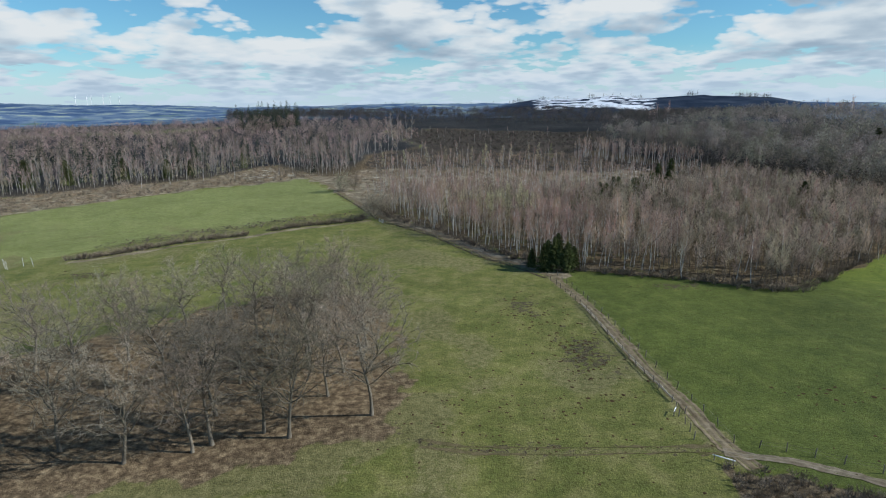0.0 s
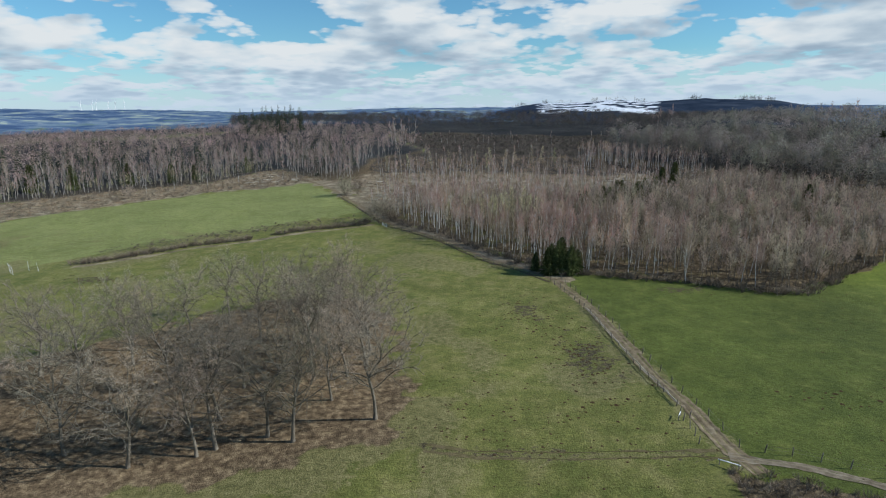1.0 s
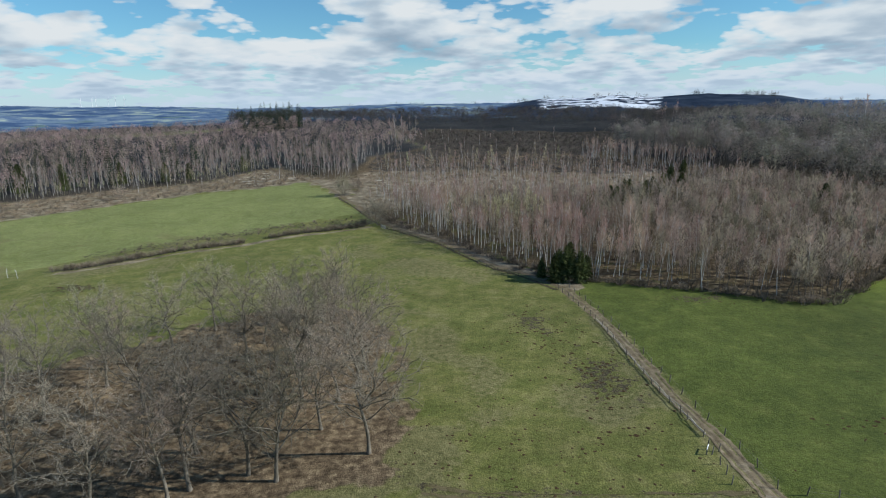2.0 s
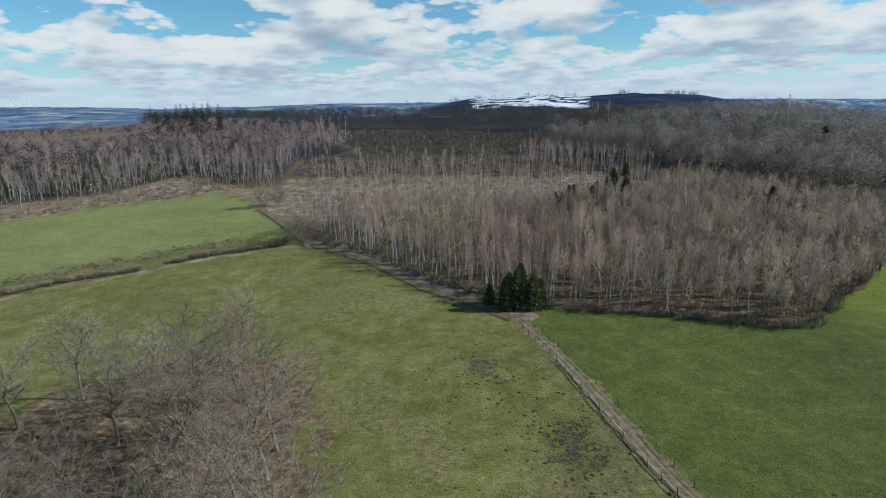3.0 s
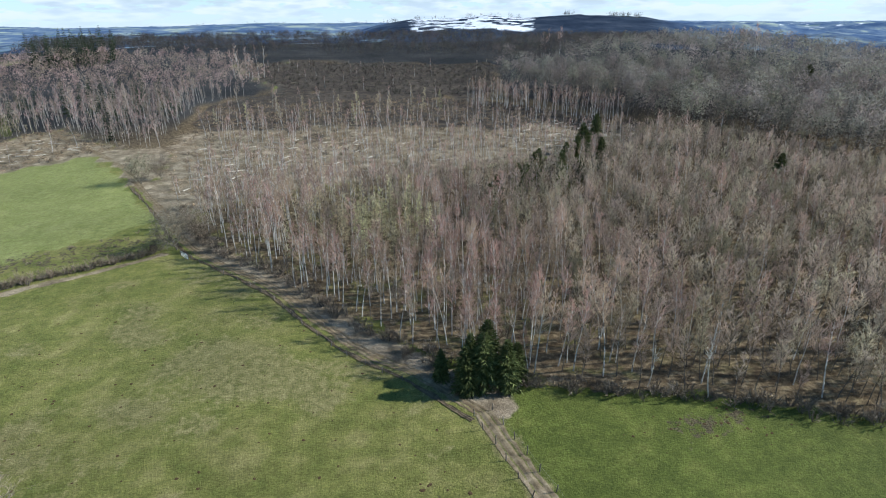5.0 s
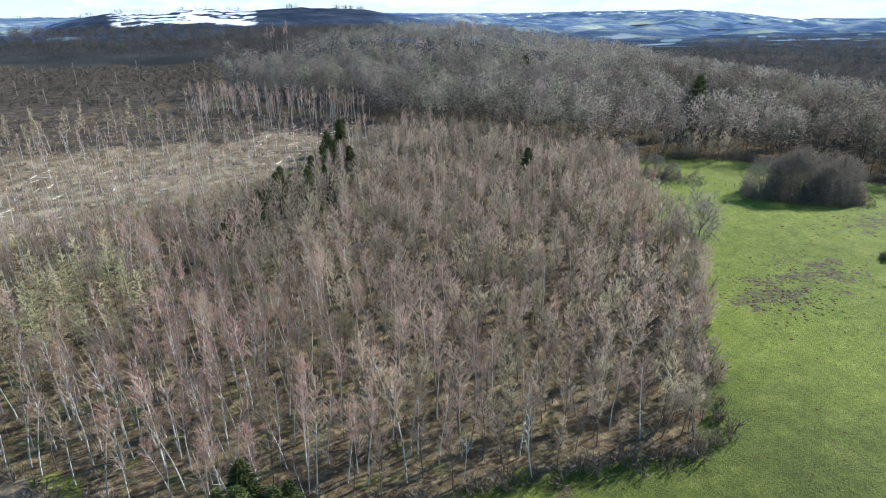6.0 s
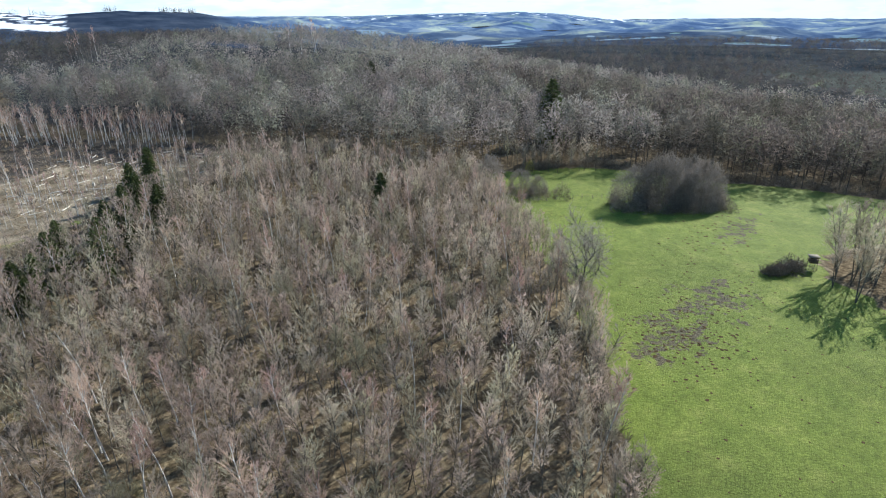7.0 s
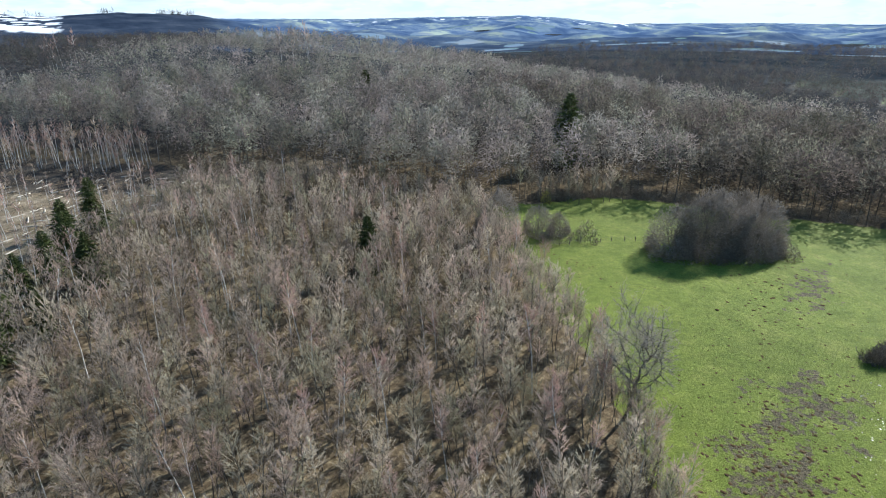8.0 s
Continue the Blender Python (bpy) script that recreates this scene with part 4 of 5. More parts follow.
def build_far_woods():
    mid = [crown_geo(400 + k, 21, 290, 0.3, 0.1, 0.23) for k in range(6)]
    birchy = [slim_geo(420 + k, 16, "birch", 20, 7, 0.1) for k in range(3)] + [slim_geo(423 + k, 13.5, "pole", 20, 7, 0.11) for k in range(3)]
    coarse = [crown_geo(440 + k, 20, 70, 0.6, 0.2, 0.27, stem=False) for k in range(6)]
    conifer = [spruce_geo(460 + k, 22, 1.5, 7, 4, 0.17, 2.4) for k in range(3)]
    # where the twig kinds with painted shade replace the grey one
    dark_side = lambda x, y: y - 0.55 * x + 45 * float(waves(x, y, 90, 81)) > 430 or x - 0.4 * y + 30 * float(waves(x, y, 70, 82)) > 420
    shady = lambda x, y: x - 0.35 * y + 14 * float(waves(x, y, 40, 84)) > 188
    near_edge = lambda x, y: float(distance(NORTH_WOOD, x, y)) > -75 and x > -330 and y < 470
    stuff("north_birch_wood", "sunlit reddish bare birch wood with pale stems", "trees", birchy, JOINED["red"], places_in(NORTH_WOOD, 4.9, 31, 0.45, 1.15, 6, 0, near_edge))
    edge = [[(-215, 260), (-184, 283), (-167, 302), (-135, 317), (-122, 344), (-114, 371)]]
    young = along(edge, 1.6, 4.0, 41, 0.2, 0.5, 5) + along([[(x - 5, y + 9) for x, y in edge[0]]], 1.6, 4.5, 42, 0.3, 0.65, 5)
    stuff("north_edge_growth", "young pale birches and brush before the northern wood", "trees", birchy, JOINED["larch"], young)
    stuff("north_wood_beyond", "reddish-brown bare wood reaching to the ridge", "trees", coarse, JOINED["red"], places_in(NORTH_WOOD, 9.4, 32, 0.65, 0.9, 6, 0, lambda x, y: not near_edge(x, y)))
    stuff("east_forest_edge", "tall grey-brown bare forest behind the east pasture", "trees", mid, JOINED["grey"], places_in(EAST_FOREST, 6.6, 33, 0.75, 1.2, 6, 0, lambda x, y: math.hypot(x - 60, y - 140) < 320 and not shady(x, y)))
    stuff("valley_forest", "tall bare forest along the valley side of the pasture, shade painted in", "trees", mid, JOINED["shaded"], places_in(EAST_FOREST, 6.2, 40, 0.85, 1.25, 6, 0, lambda x, y: math.hypot(x - 60, y - 140) < 320 and shady(x, y)))
    stuff("east_forest_beyond", "grey-brown bare forest covering the far hillside", "trees", coarse, JOINED["grey"], places_in(EAST_FOREST, 9.9, 34, 0.7, 1.1, 6, 0, lambda x, y: math.hypot(x - 60, y - 140) >= 320 and not dark_side(x, y)))
    stuff("far_forest", "bare forest on the rising ground far off, cloud shade painted in", "trees", coarse, JOINED["far"], places_in(FAR_FOREST, 11.5, 35, 0.7, 1.1, 6, 0, lambda x, y: y < 820) + places_in(FAR_FOREST, 18, 38, 0.9, 1.3, 6, 0, lambda x, y: y >= 820) + places_in(EAST_FOREST, 9.9, 34, 0.7, 1.1, 6, 0, lambda x, y: math.hypot(x - 60, y - 140) >= 320 and dark_side(x, y)))
    stuff("valley_forest_beyond", "bare forest down in the valley, shade painted into its twigs", "trees", coarse, JOINED["far"], places_in(VALLEY_FOREST, 21, 44, 0.8, 1.25, 6))
    stuff("ridge_spruces", "dark spruce stand on the wooded ridge", "spruces", conifer, JOINED["spruce"], places_in([(-222, 650), (-196, 612), (-158, 606), (-148, 650), (-165, 690), (-220, 690)], 8.5, 36, 0.6, 1.2, 3))
    stuff("scattered_conifers", "dark conifers scattered through the northern wood", "spruces", conifer, JOINED["spruce"], places_in(NORTH_WOOD, 11.5, 39, 0.4, 0.85, 3, 3, lambda x, y: x > -330 and y < 460 and waves(x, y, 60, 83) > -0.1))
    strip = [(88, 404), (140, 330), (156, 338), (104, 418)]
    stuff("clearing_birches", "row of tall pale birches behind the felled area", "trees", birchy, JOINED["birch"], places_in(strip, 3.6, 37, 0.75, 1.0, 5))
    tall = [(222, 636), (228, 640), (233, 643), (238, 641), (244, 646), (229, 650), (316, 480), (320, 486), (327, 478), (331, 484), (335, 490), (312, 488), (-44, 556), (-40, 560), (-35, 557), (-31, 562), (-38, 565), (-27, 558), (-48, 561)]
    rng = random.Random(4)
    stuff("tall_bleached_trees", "group of tall pale trees standing above the far woods", "trees", birchy, JOINED["birch"], [(x, y, rng.uniform(1.45, 1.75), rng.uniform(0, 6), rng.randrange(5), rng.random()) for x, y in tall])



# ---- distance ----
def build_backdrop():
    """The far hills, from 1.4 km out, with blue haze painted into their colour."""
    az = np.radians(np.linspace(-48, 102, 420))
    rr = 1400 * (4770 / 1400) ** np.linspace(0, 1, 110)
    a, r = np.meshgrid(az, rr)
    x, y = 30 + np.sin(a) * r, 100 + np.cos(a) * r
    az_deg = np.degrees(a)
    z = ground(x, y) + 2.5 * fade(r, 1400, 1600) + 4.0 * waves(x, y, 90, 71) * fade(r, 1500, 1900) * np.clip(0.3 + waves(x, y, 380, 72), 0, 1) + 16 * (waves(x, y, 480, 73) - 0.4) * fade(r, 1600, 2200) * (1 - fade(r, 3500, 4100)) * fade(az_deg, 27, 34)
    v = np.stack([x, y, z], -1).reshape(-1, 3)
    i = np.arange(x.size).reshape(x.shape)
    p, q, u, w = i[:-1, :-1].ravel(), i[1:, :-1].ravel(), i[1:, 1:].ravel(), i[:-1, 1:].ravel()
    f = np.concatenate([np.stack([p, u, q], -1), np.stack([p, w, u], -1)])
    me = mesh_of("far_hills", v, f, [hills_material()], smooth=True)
    x, y = v[:, 0], v[:, 1]
    r, az = np.hypot(x - 30, y - 100), np.degrees(np.arctan2(x - 30, y - 100))
    field = 0.8 * fade(waves(x, y, 330, 51) + 0.8 * waves(x, y, 120, 52), 0.55, 0.95) * (1 - 0.95 * fade(az, 4, 8) * (1 - fade(az, 31, 34)))
    snow = fade(waves(x, y, 110, 61) + 0.6 * waves(x, y, 330, 63) + 0.8 * waves(x, y, 45, 65), -0.4, 0.05) * fade(az, 7.5, 9.5) * (1 - fade(az, 19.0, 20.4)) * (1 - fade(r, 2500, 2700)) * fade(r, 1600, 1750)
    snow = np.maximum(snow, 0.85 * fade(waves(x, y, 120, 62) + 0.8 * waves(x, y, 45, 66), 0.8, 1.2) * fade(az, 29, 34) * (1 - fade(az, 66, 74)) * fade(r, 3200, 3500))
    # range: how much of the painted haze colour the hills take with distance
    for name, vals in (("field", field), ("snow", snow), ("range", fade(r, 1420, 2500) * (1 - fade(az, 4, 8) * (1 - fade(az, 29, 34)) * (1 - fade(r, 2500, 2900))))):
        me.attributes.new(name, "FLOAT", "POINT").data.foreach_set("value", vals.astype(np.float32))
    tagged(new("backdrop", me), "wooded hills with fields and snow patches, blue haze painted in", "hills", kind="structure")


def hills_material():
    m = bpy.data.materials.new("far_hills")
    t, put, join = node_tree(m)
    co = put("ShaderNodeTexCoord")

    def noise(scale, detail=6.0):
        n = put("ShaderNodeTexNoise"); join(co, n, "Object", "Vector")
        n.inputs["Scale"].default_value, n.inputs["Detail"].default_value, n.inputs["Roughness"].default_value = scale, detail, 0.65
        return n

    def blend(fac, a, b):
        n = put("ShaderNodeMix", data_type="RGBA")
        t.links.new(fac, n.inputs[0]); t.links.new(a, n.inputs[6]); t.links.new(b, n.inputs[7])
        return n.outputs[2]

    def at(name, n=None):
        a = put("ShaderNodeAttribute", attribute_name=name).outputs["Fac"]
        if n is None:
            return a
        s = put("ShaderNodeMath", operation="MULTIPLY_ADD"); t.links.new(n.outputs[0], s.inputs[0]); s.inputs[1].default_value = 0.8; t.links.new(a, s.inputs[2])
        r = put("ShaderNodeMapRange"); t.links.new(s.outputs[0], r.inputs[0]); r.inputs[1].default_value, r.inputs[2].default_value = 0.72, 1.0
        return r.outputs[0]
    # aerial haze put into the base colours, fields too: bluer and paler farther out
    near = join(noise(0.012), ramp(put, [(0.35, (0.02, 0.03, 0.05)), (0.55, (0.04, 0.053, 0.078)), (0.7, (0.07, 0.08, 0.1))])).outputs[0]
    away_haze = join(noise(0.006), ramp(put, [(0.4, (0.06, 0.1, 0.185)), (0.49, (0.1, 0.15, 0.245)), (0.56, (0.17, 0.225, 0.29)), (0.63, (0.34, 0.39, 0.33))])).outputs[0]
    c = blend(at("range"), near, away_haze)
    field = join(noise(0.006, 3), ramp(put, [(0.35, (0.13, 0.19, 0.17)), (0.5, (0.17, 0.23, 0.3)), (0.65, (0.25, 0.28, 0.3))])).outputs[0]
    c = blend(at("field", noise(0.008)), c, field)
    snow = join(noise(0.05), ramp(put, [(0.35, (0.6, 0.63, 0.68)), (0.6, (0.8, 0.82, 0.86))])).outputs[0]
    c = blend(at("snow", noise(0.02)), c, snow)
    b = put("ShaderNodeBsdfPrincipled"); b.inputs["Roughness"].default_value = 1.0; b.inputs["Specular IOR Level"].default_value = 0.0
    t.links.new(c, b.inputs["Base Color"])
    join(b, put("ShaderNodeOutputMaterial"))
    return m


def build_turbines():
    tower, nacelle, blade = Geo(), Geo(), Geo()
    tower.tube([Vector((0, 0, -2)), Vector((0, 0, 20)), Vector((0, 0, 42))], [1.5, 1.1, 0.8], 8)
    nacelle.box((-1.2, -3, 41), (1.2, 2, 43.4))
    blade.tube([Vector((0, 0, 0)), Vector((0, 0, 5)), Vector((0, 0, 20))], [0.9, 0.8, 0.2], 5)
    model = tagged(new("wind_turbine"), "white wind turbine on a far blue hill", "wind turbine", "turbines of the far ridge")
    for name, g in (("tower", tower), ("nacelle", nacelle)):
        v, f, _ = g.arrays()
        new(name, mesh_of(name, v, f, [M_WHITE], smooth=name == "tower")).parent = model
    v, f, _ = blade.arrays()
    me = mesh_of("blade", v, f, [M_WHITE], smooth=True)
    for k in range(3):
        b = new("blade", me)
        b.parent = model
        b.matrix_basis = pose(0, -3.4, 42.2, 0, 120 * k + 25, 0)
    first = []
    for a, r in ((-31.9, 4150), (-31.1, 4080), (-30.8, 4150), (-29.9, 4180), (-29.4, 4100), (-28.7, 4150)):
        plant(model, 30 + math.sin(radians(a)) * r, 100 + math.cos(radians(a)) * r, 1.1, 20 * a, first)


def build_ridge_trees():
    conifer = [spruce_geo(480 + k, 22, 2.6, 5, 2, 0.2, 3.0) for k in range(2)]
    broad = [crown_geo(485 + k, 18, 40, 0.7, 0.2, 0.3) for k in range(2)]
    rng = random.Random(15)
    rows = []
    clumps = [(rng.uniform(20.6, 29), rng.uniform(0.1, 0.6)) for _ in range(9)] + [(rng.uniform(-10, 20), rng.uniform(0.1, 0.7)) for _ in range(12)]
    for k in range(230):
        mid_az, wide = clumps[k % len(clumps)]
        a = mid_az + rng.gauss(0, wide)
        r = rng.uniform(2130, 2300) if a > 5 else rng.uniform(4100, 4300)
        rows.append((30 + math.sin(radians(a)) * r, 100 + math.cos(radians(a)) * r, rng.uniform(0.5, 1.1), rng.uniform(0, 6), rng.randrange(2), rng.random()))
    stuff("skyline_spruces", "small dark conifers along the far skyline", "spruces", conifer, JOINED["spruce"], [p for p in rows if rng.random() < 0.5])
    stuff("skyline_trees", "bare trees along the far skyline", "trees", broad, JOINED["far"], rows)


# ---- tracks and fences ----
def build_path(name, line, half, mat, label, lift=0.05, ruts=0.07, seed=1):
    """A worn ribbon with two wheel ruts and ragged edges, laid on the ground."""
    pts = smooth_line(line, 0.8)
    rng = random.Random(seed)
    across = [-1, -0.8, -0.62, -0.45, -0.2, 0, 0.2, 0.45, 0.62, 0.8, 1]
    dip = [-0.05, 0.3, -0.6, -1, 0.2, 0.5, 0.2, -1, -0.6, 0.3, -0.05]
    v, f, n = [], [], len(across)
    wl = wr = 0.0
    for k, p in enumerate(pts):
        d = (pts[min(k + 1, len(pts) - 1)] - pts[max(k - 1, 0)]).normalized()
        side = Vector((d.y, -d.x, 0))
        wl, wr = 0.7 * wl + rng.gauss(0, 0.12), 0.7 * wr + rng.gauss(0, 0.12)
        for u, h in zip(across, dip):
            q = p + side * (u * half + (wl if u < 0 else wr) * abs(u))
            v.append((q.x, q.y, gz(q.x, q.y) + lift + ruts * h * rng.uniform(0.6, 1.3)))
    for k in range(len(pts) - 1):
        for j in range(n - 1):
            a = k * n + j
            f += [(a, a + 1, a + n + 1), (a, a + n + 1, a + n)]
    tagged(new(name, mesh_of(name, np.array(v), np.array(f), [mat], smooth=True)), label, "track", kind="structure")


def post_mesh(h, r, seed, mat):
    g, rng = Geo(), random.Random(seed)
    g.tube([Vector((0, 0, -0.3)), Vector((rng.gauss(0, .02), rng.gauss(0, .02), h * 0.6)), Vector((rng.gauss(0, .05), rng.gauss(0, .05), h))], [r, r * 0.95, r * 0.85], 6)
    v, f, _ = g.arrays()
    return mesh_of("post", v, f, [mat], smooth=False)


def build_fence(line, gap, label, heights=(1.15, 1.35), wires=2, rails=None, seed=1, thick=0.075):
    rng = random.Random(seed)
    pts = smooth_line(line, gap)
    root = tagged(new("fence"), label, "fence", "pasture fences")
    posts = [post_mesh(rng.uniform(*heights), thick, seed * 10 + k, M_POST) for k in range(4)]
    tops = []
    for p in pts:
        q = Vector((p.x + rng.gauss(0, .08), p.y + rng.gauss(0, .08), gz(p.x, p.y)))
        ob = new("post", posts[rng.randrange(4)])
        ob.parent = root
        ob.matrix_basis = pose(*q, rng.gauss(0, 4), rng.gauss(0, 4), rng.uniform(0, 360))
        tops.append(q)
    for k in range(wires):
        g = Geo()
        z = Vector((0, 0, 0.55 + 0.45 * k))
        for a, b in zip(tops, tops[1:]):
            m = (a + b) / 2 - Vector((0, 0, 0.04))
            g.tube([a + z, m + z, b + z], [0.012] * 3, 3, cap=False)
        v, f, _ = g.arrays()
        new("wire", mesh_of("wire", v, f, [M_POST])).parent = root
    if rails:
        for n, (a, b) in enumerate(zip(tops, tops[1:])):
            if not rails[0] < (a.y + b.y) / 2 < rails[1]:
                continue
            for z in (0.22, 0.55):
                g = Geo()
                off = Vector((0.25, 0, z + rng.gauss(0, .08)))
                g.tube([a + off, (a + b) / 2 + off + Vector((rng.gauss(0, .05), 0, rng.gauss(0, .05))), b + off + Vector((0, 0, rng.gauss(0, .08)))], [0.065, 0.06, 0.05], 5)
                v, f, _ = g.arrays()
                new("rail", mesh_of("rail", v, f, [M_RAIL])).parent = root
    return root


M_TRACK = material("rutted_track", [(0.3, (0.13, 0.096, 0.056)), (0.55, (0.24, 0.185, 0.115)), (0.75, (0.37, 0.3, 0.2))], scale=0.9, fine=0.3, fine_scale=7, bump=0.6, bump_scale=5)
M_ROAD = material("gravel_lane", [(0.3, (0.14, 0.11, 0.072)), (0.55, (0.24, 0.195, 0.135)), (0.75, (0.36, 0.3, 0.22))], scale=0.8, fine=0.25, fine_scale=9, bump=0.5, bump_scale=6)
M_TRAIL = material("worn_wheel_marks", [(0.35, (0.105, 0.092, 0.038)), (0.6, (0.165, 0.13, 0.07))], scale=1.2, fine=0.35, fine_scale=6, bump=0.4)
M_SIDE = material("leafy_track", [(0.3, (0.12, 0.088, 0.052)), (0.55, (0.215, 0.162, 0.1)), (0.75, (0.34, 0.27, 0.175))], scale=0.7, fine=0.3, fine_scale=6, bump=0.5)
M_DITCH = material("dark_ditch", [(0.3, (0.08, 0.06, 0.038)), (0.7, (0.19, 0.145, 0.09))], scale=1.2, fine=0.35, fine_scale=6, bump=0.5)


def build_tracks():
    build_path("track", TRACK, 1.25, M_TRACK, "rutted earth farm track between fences", seed=1)
    build_path("track_north", TRACK_NORTH, 0.95, M_SIDE, "leaf-strewn track along the edge of the wood", seed=2)
    build_path("lane", ROAD, 0.85, M_ROAD, "pale gravel lane along the pasture fence", lift=0.07, seed=3)
    for side in (-0.72, 0.72):
        build_path("wheel_mark", shifted(TRAIL[:5], side), 0.22, M_TRAIL, "worn brown wheel mark across the pasture", lift=0.04, ruts=0.02, seed=6 + int(side > 0))
    build_path("ditch", shifted(TRACK_NORTH[:9], -2.2), 0.4, M_DITCH, "dark bank along the track", lift=0.1, seed=4)
    build_fence(shifted(TRACK, -1.4)[2:], 3.4, "weathered post and rail fence beside the farm track", rails=(79, 122), seed=2)
    build_fence(shifted(TRACK, 1.5)[1:], 3.6, "weathered post and wire fence beside the farm track", seed=3)
    build_fence(shifted(TRACK_NORTH[:9], -2.8)[1:], 4.2, "old post and wire fence along the wood track", seed=4, heights=(1.0, 1.25))
    build_fence([(41, 68.2), (47, 66), (53, 62.6), (61, 57.6), (72, 50.5)], 3.9, "post and wire fence along the gravel lane", seed=5)
    build_fence([(33.2, 70), (33.8, 74), (34, 78)], 2.6, "three leaning posts by the track junction", seed=6, wires=0)
    build_fence([(170, 209), (180, 204.5), (190, 199), (197, 193)], 3.2, "dark post and wire fence across the east pasture", seed=7)


# ---- hedges, scrub and felled ground ----
M_BUSH = (material("bush_stems", [(0.3, (0.09, 0.075, 0.06)), (0.7, (0.19, 0.165, 0.135))], scale=2, fine=0.2), material("bush_twigs", [(0.3, (0.16, 0.125, 0.09)), (0.7, (0.3, 0.24, 0.18))], scale=0.4, island=0.35, tint=0.35, who="attribute"))
M_WILLOW = (M_BUSH[0], material("willow_twigs", [(0.3, (0.16, 0.134, 0.11)), (0.7, (0.29, 0.246, 0.206))], scale=0.4, island=0.3, tint=0.2, translucent=0.25))


def build_scrub():
    low = [bush_geo(500 + k, 1.5, 1.8, 16, 8, 0.05) for k in range(4)]
    stuff("hedge", "low bare brown hedge between two pastures", "hedge", low, M_BUSH, along(HEDGE, 0.5, 0.42, 51, 0.7, 1.6, 4))
    stuff("hedge_scrub", "sparse bare scrub beside the hedge", "scrub", low, M_BUSH, along([[(-31, 226), (-47, 219), (-63, 212), (-82, 199), (-100, 184)]] * 2, 1.7, 3.2, 52, 0.3, 0.75, 4))
    stuff("lane_scrub", "tangled brown bramble scrub beside the gravel lane", "scrub", low, M_BUSH, places_in(SCRUB_SE, 1.25, 53, 0.4, 0.9, 4))
    stuff("wood_edge_scrub", "brown brambles and shrubs along the edge of the wood", "scrub", low, M_BUSH, along([[(33, 152), (58, 142.6), (82, 133), (93, 140.2), (107, 150), (121, 160)]], 0.8, 0.8, 54, 0.6, 1.7, 4) + along([shifted(TRACK_NORTH[:8], 4.2)], 0.9, 1.2, 55, 0.6, 1.7, 4))
    stuff("ridge_scrub", "brown scrub on the felled strip", "scrub", low, M_BUSH, places_in(ROUGH, 4.6, 56, 0.5, 1.5, 4, 0, lambda x, y: x > -215))
    stuff("wood_undergrowth", "bare undergrowth beneath the young trees", "scrub", low, M_BUSH, places_in(WOOD, 7.5, 57, 0.4, 1.0, 4))
    willow = tree_thing("willow_bush", thicket_geo(520, 15.5, 8.6), M_WILLOW, "large rounded bare willow thicket on the pasture", "bush", "willow thickets", "stem_clump", "crown")
    plant(willow, 205, 177, 1.0, 0, [])
    for x, y, s, a in ((196, 184, 0.78, 90), (212, 170, 0.88, 200), (200, 178, 0.92, 30), (217, 175, 0.85, 260), (207, 170, 0.8, 320), (183, 212, 0.5, 60), (188, 209, 0.36, 10), (177, 220, 0.75, 130)):
        plant(willow, x, y, s, a)
    skirt = [thicket_geo(570 + k, 2.8, 2.1, 260, 3, 0.09, 0.6) for k in range(3)]
    stuff("willow_skirt", "low bare shrubs round the willow thicket", "scrub", skirt, M_BUSH, along([[(190, 184), (196, 176), (206, 167), (215, 163), (218, 168)], [(178, 208), (186, 206), (191, 203)], [(169, 142), (173, 139), (177, 137.5)], [(208, 225), (228, 214), (242, 192), (249, 173), (261, 148), (264, 110)], [(209, 226), (229, 215), (243, 193), (250, 174), (262, 149), (265, 110)]], 1.9, 1.3, 58, 0.7, 1.4, 3))
    stuff("hide_scrub", "dense dark shrubs beside the raised hide", "scrub", low, M_BUSH, along([[(168.5, 142.5), (172, 140.6), (176, 138.6)]] * 5, 0.7, 0.6, 60, 1.0, 1.7, 4))
    sallow = tree_thing("sallow_bush", thicket_geo(525, 4.2, 1.7, 700, 4, 0.08, 0.5), (M_BUSH[0], material("sallow_catkins", [(0.3, (0.3, 0.27, 0.06)), (0.7, (0.46, 0.41, 0.11))], scale=1.5, island=0.3, translucent=0.3)), "small yellowish sallow bush at the pasture edge", "bush", "", "stem_clump", "crown")
    plant(sallow, 207, 224, 1.0, 0, [])
    alder = [slim_geo(540 + k, 12, "pole", 26, 8, 0.11) for k in range(3)]
    stuff("alder_row", "grey bare alders at the pasture edge", "trees", alder, JOINED["oak"], places_in([(200, 226), (214, 215), (226, 206), (232, 212), (216, 226), (204, 234)], 3.2, 59, 0.7, 1.1, 3))


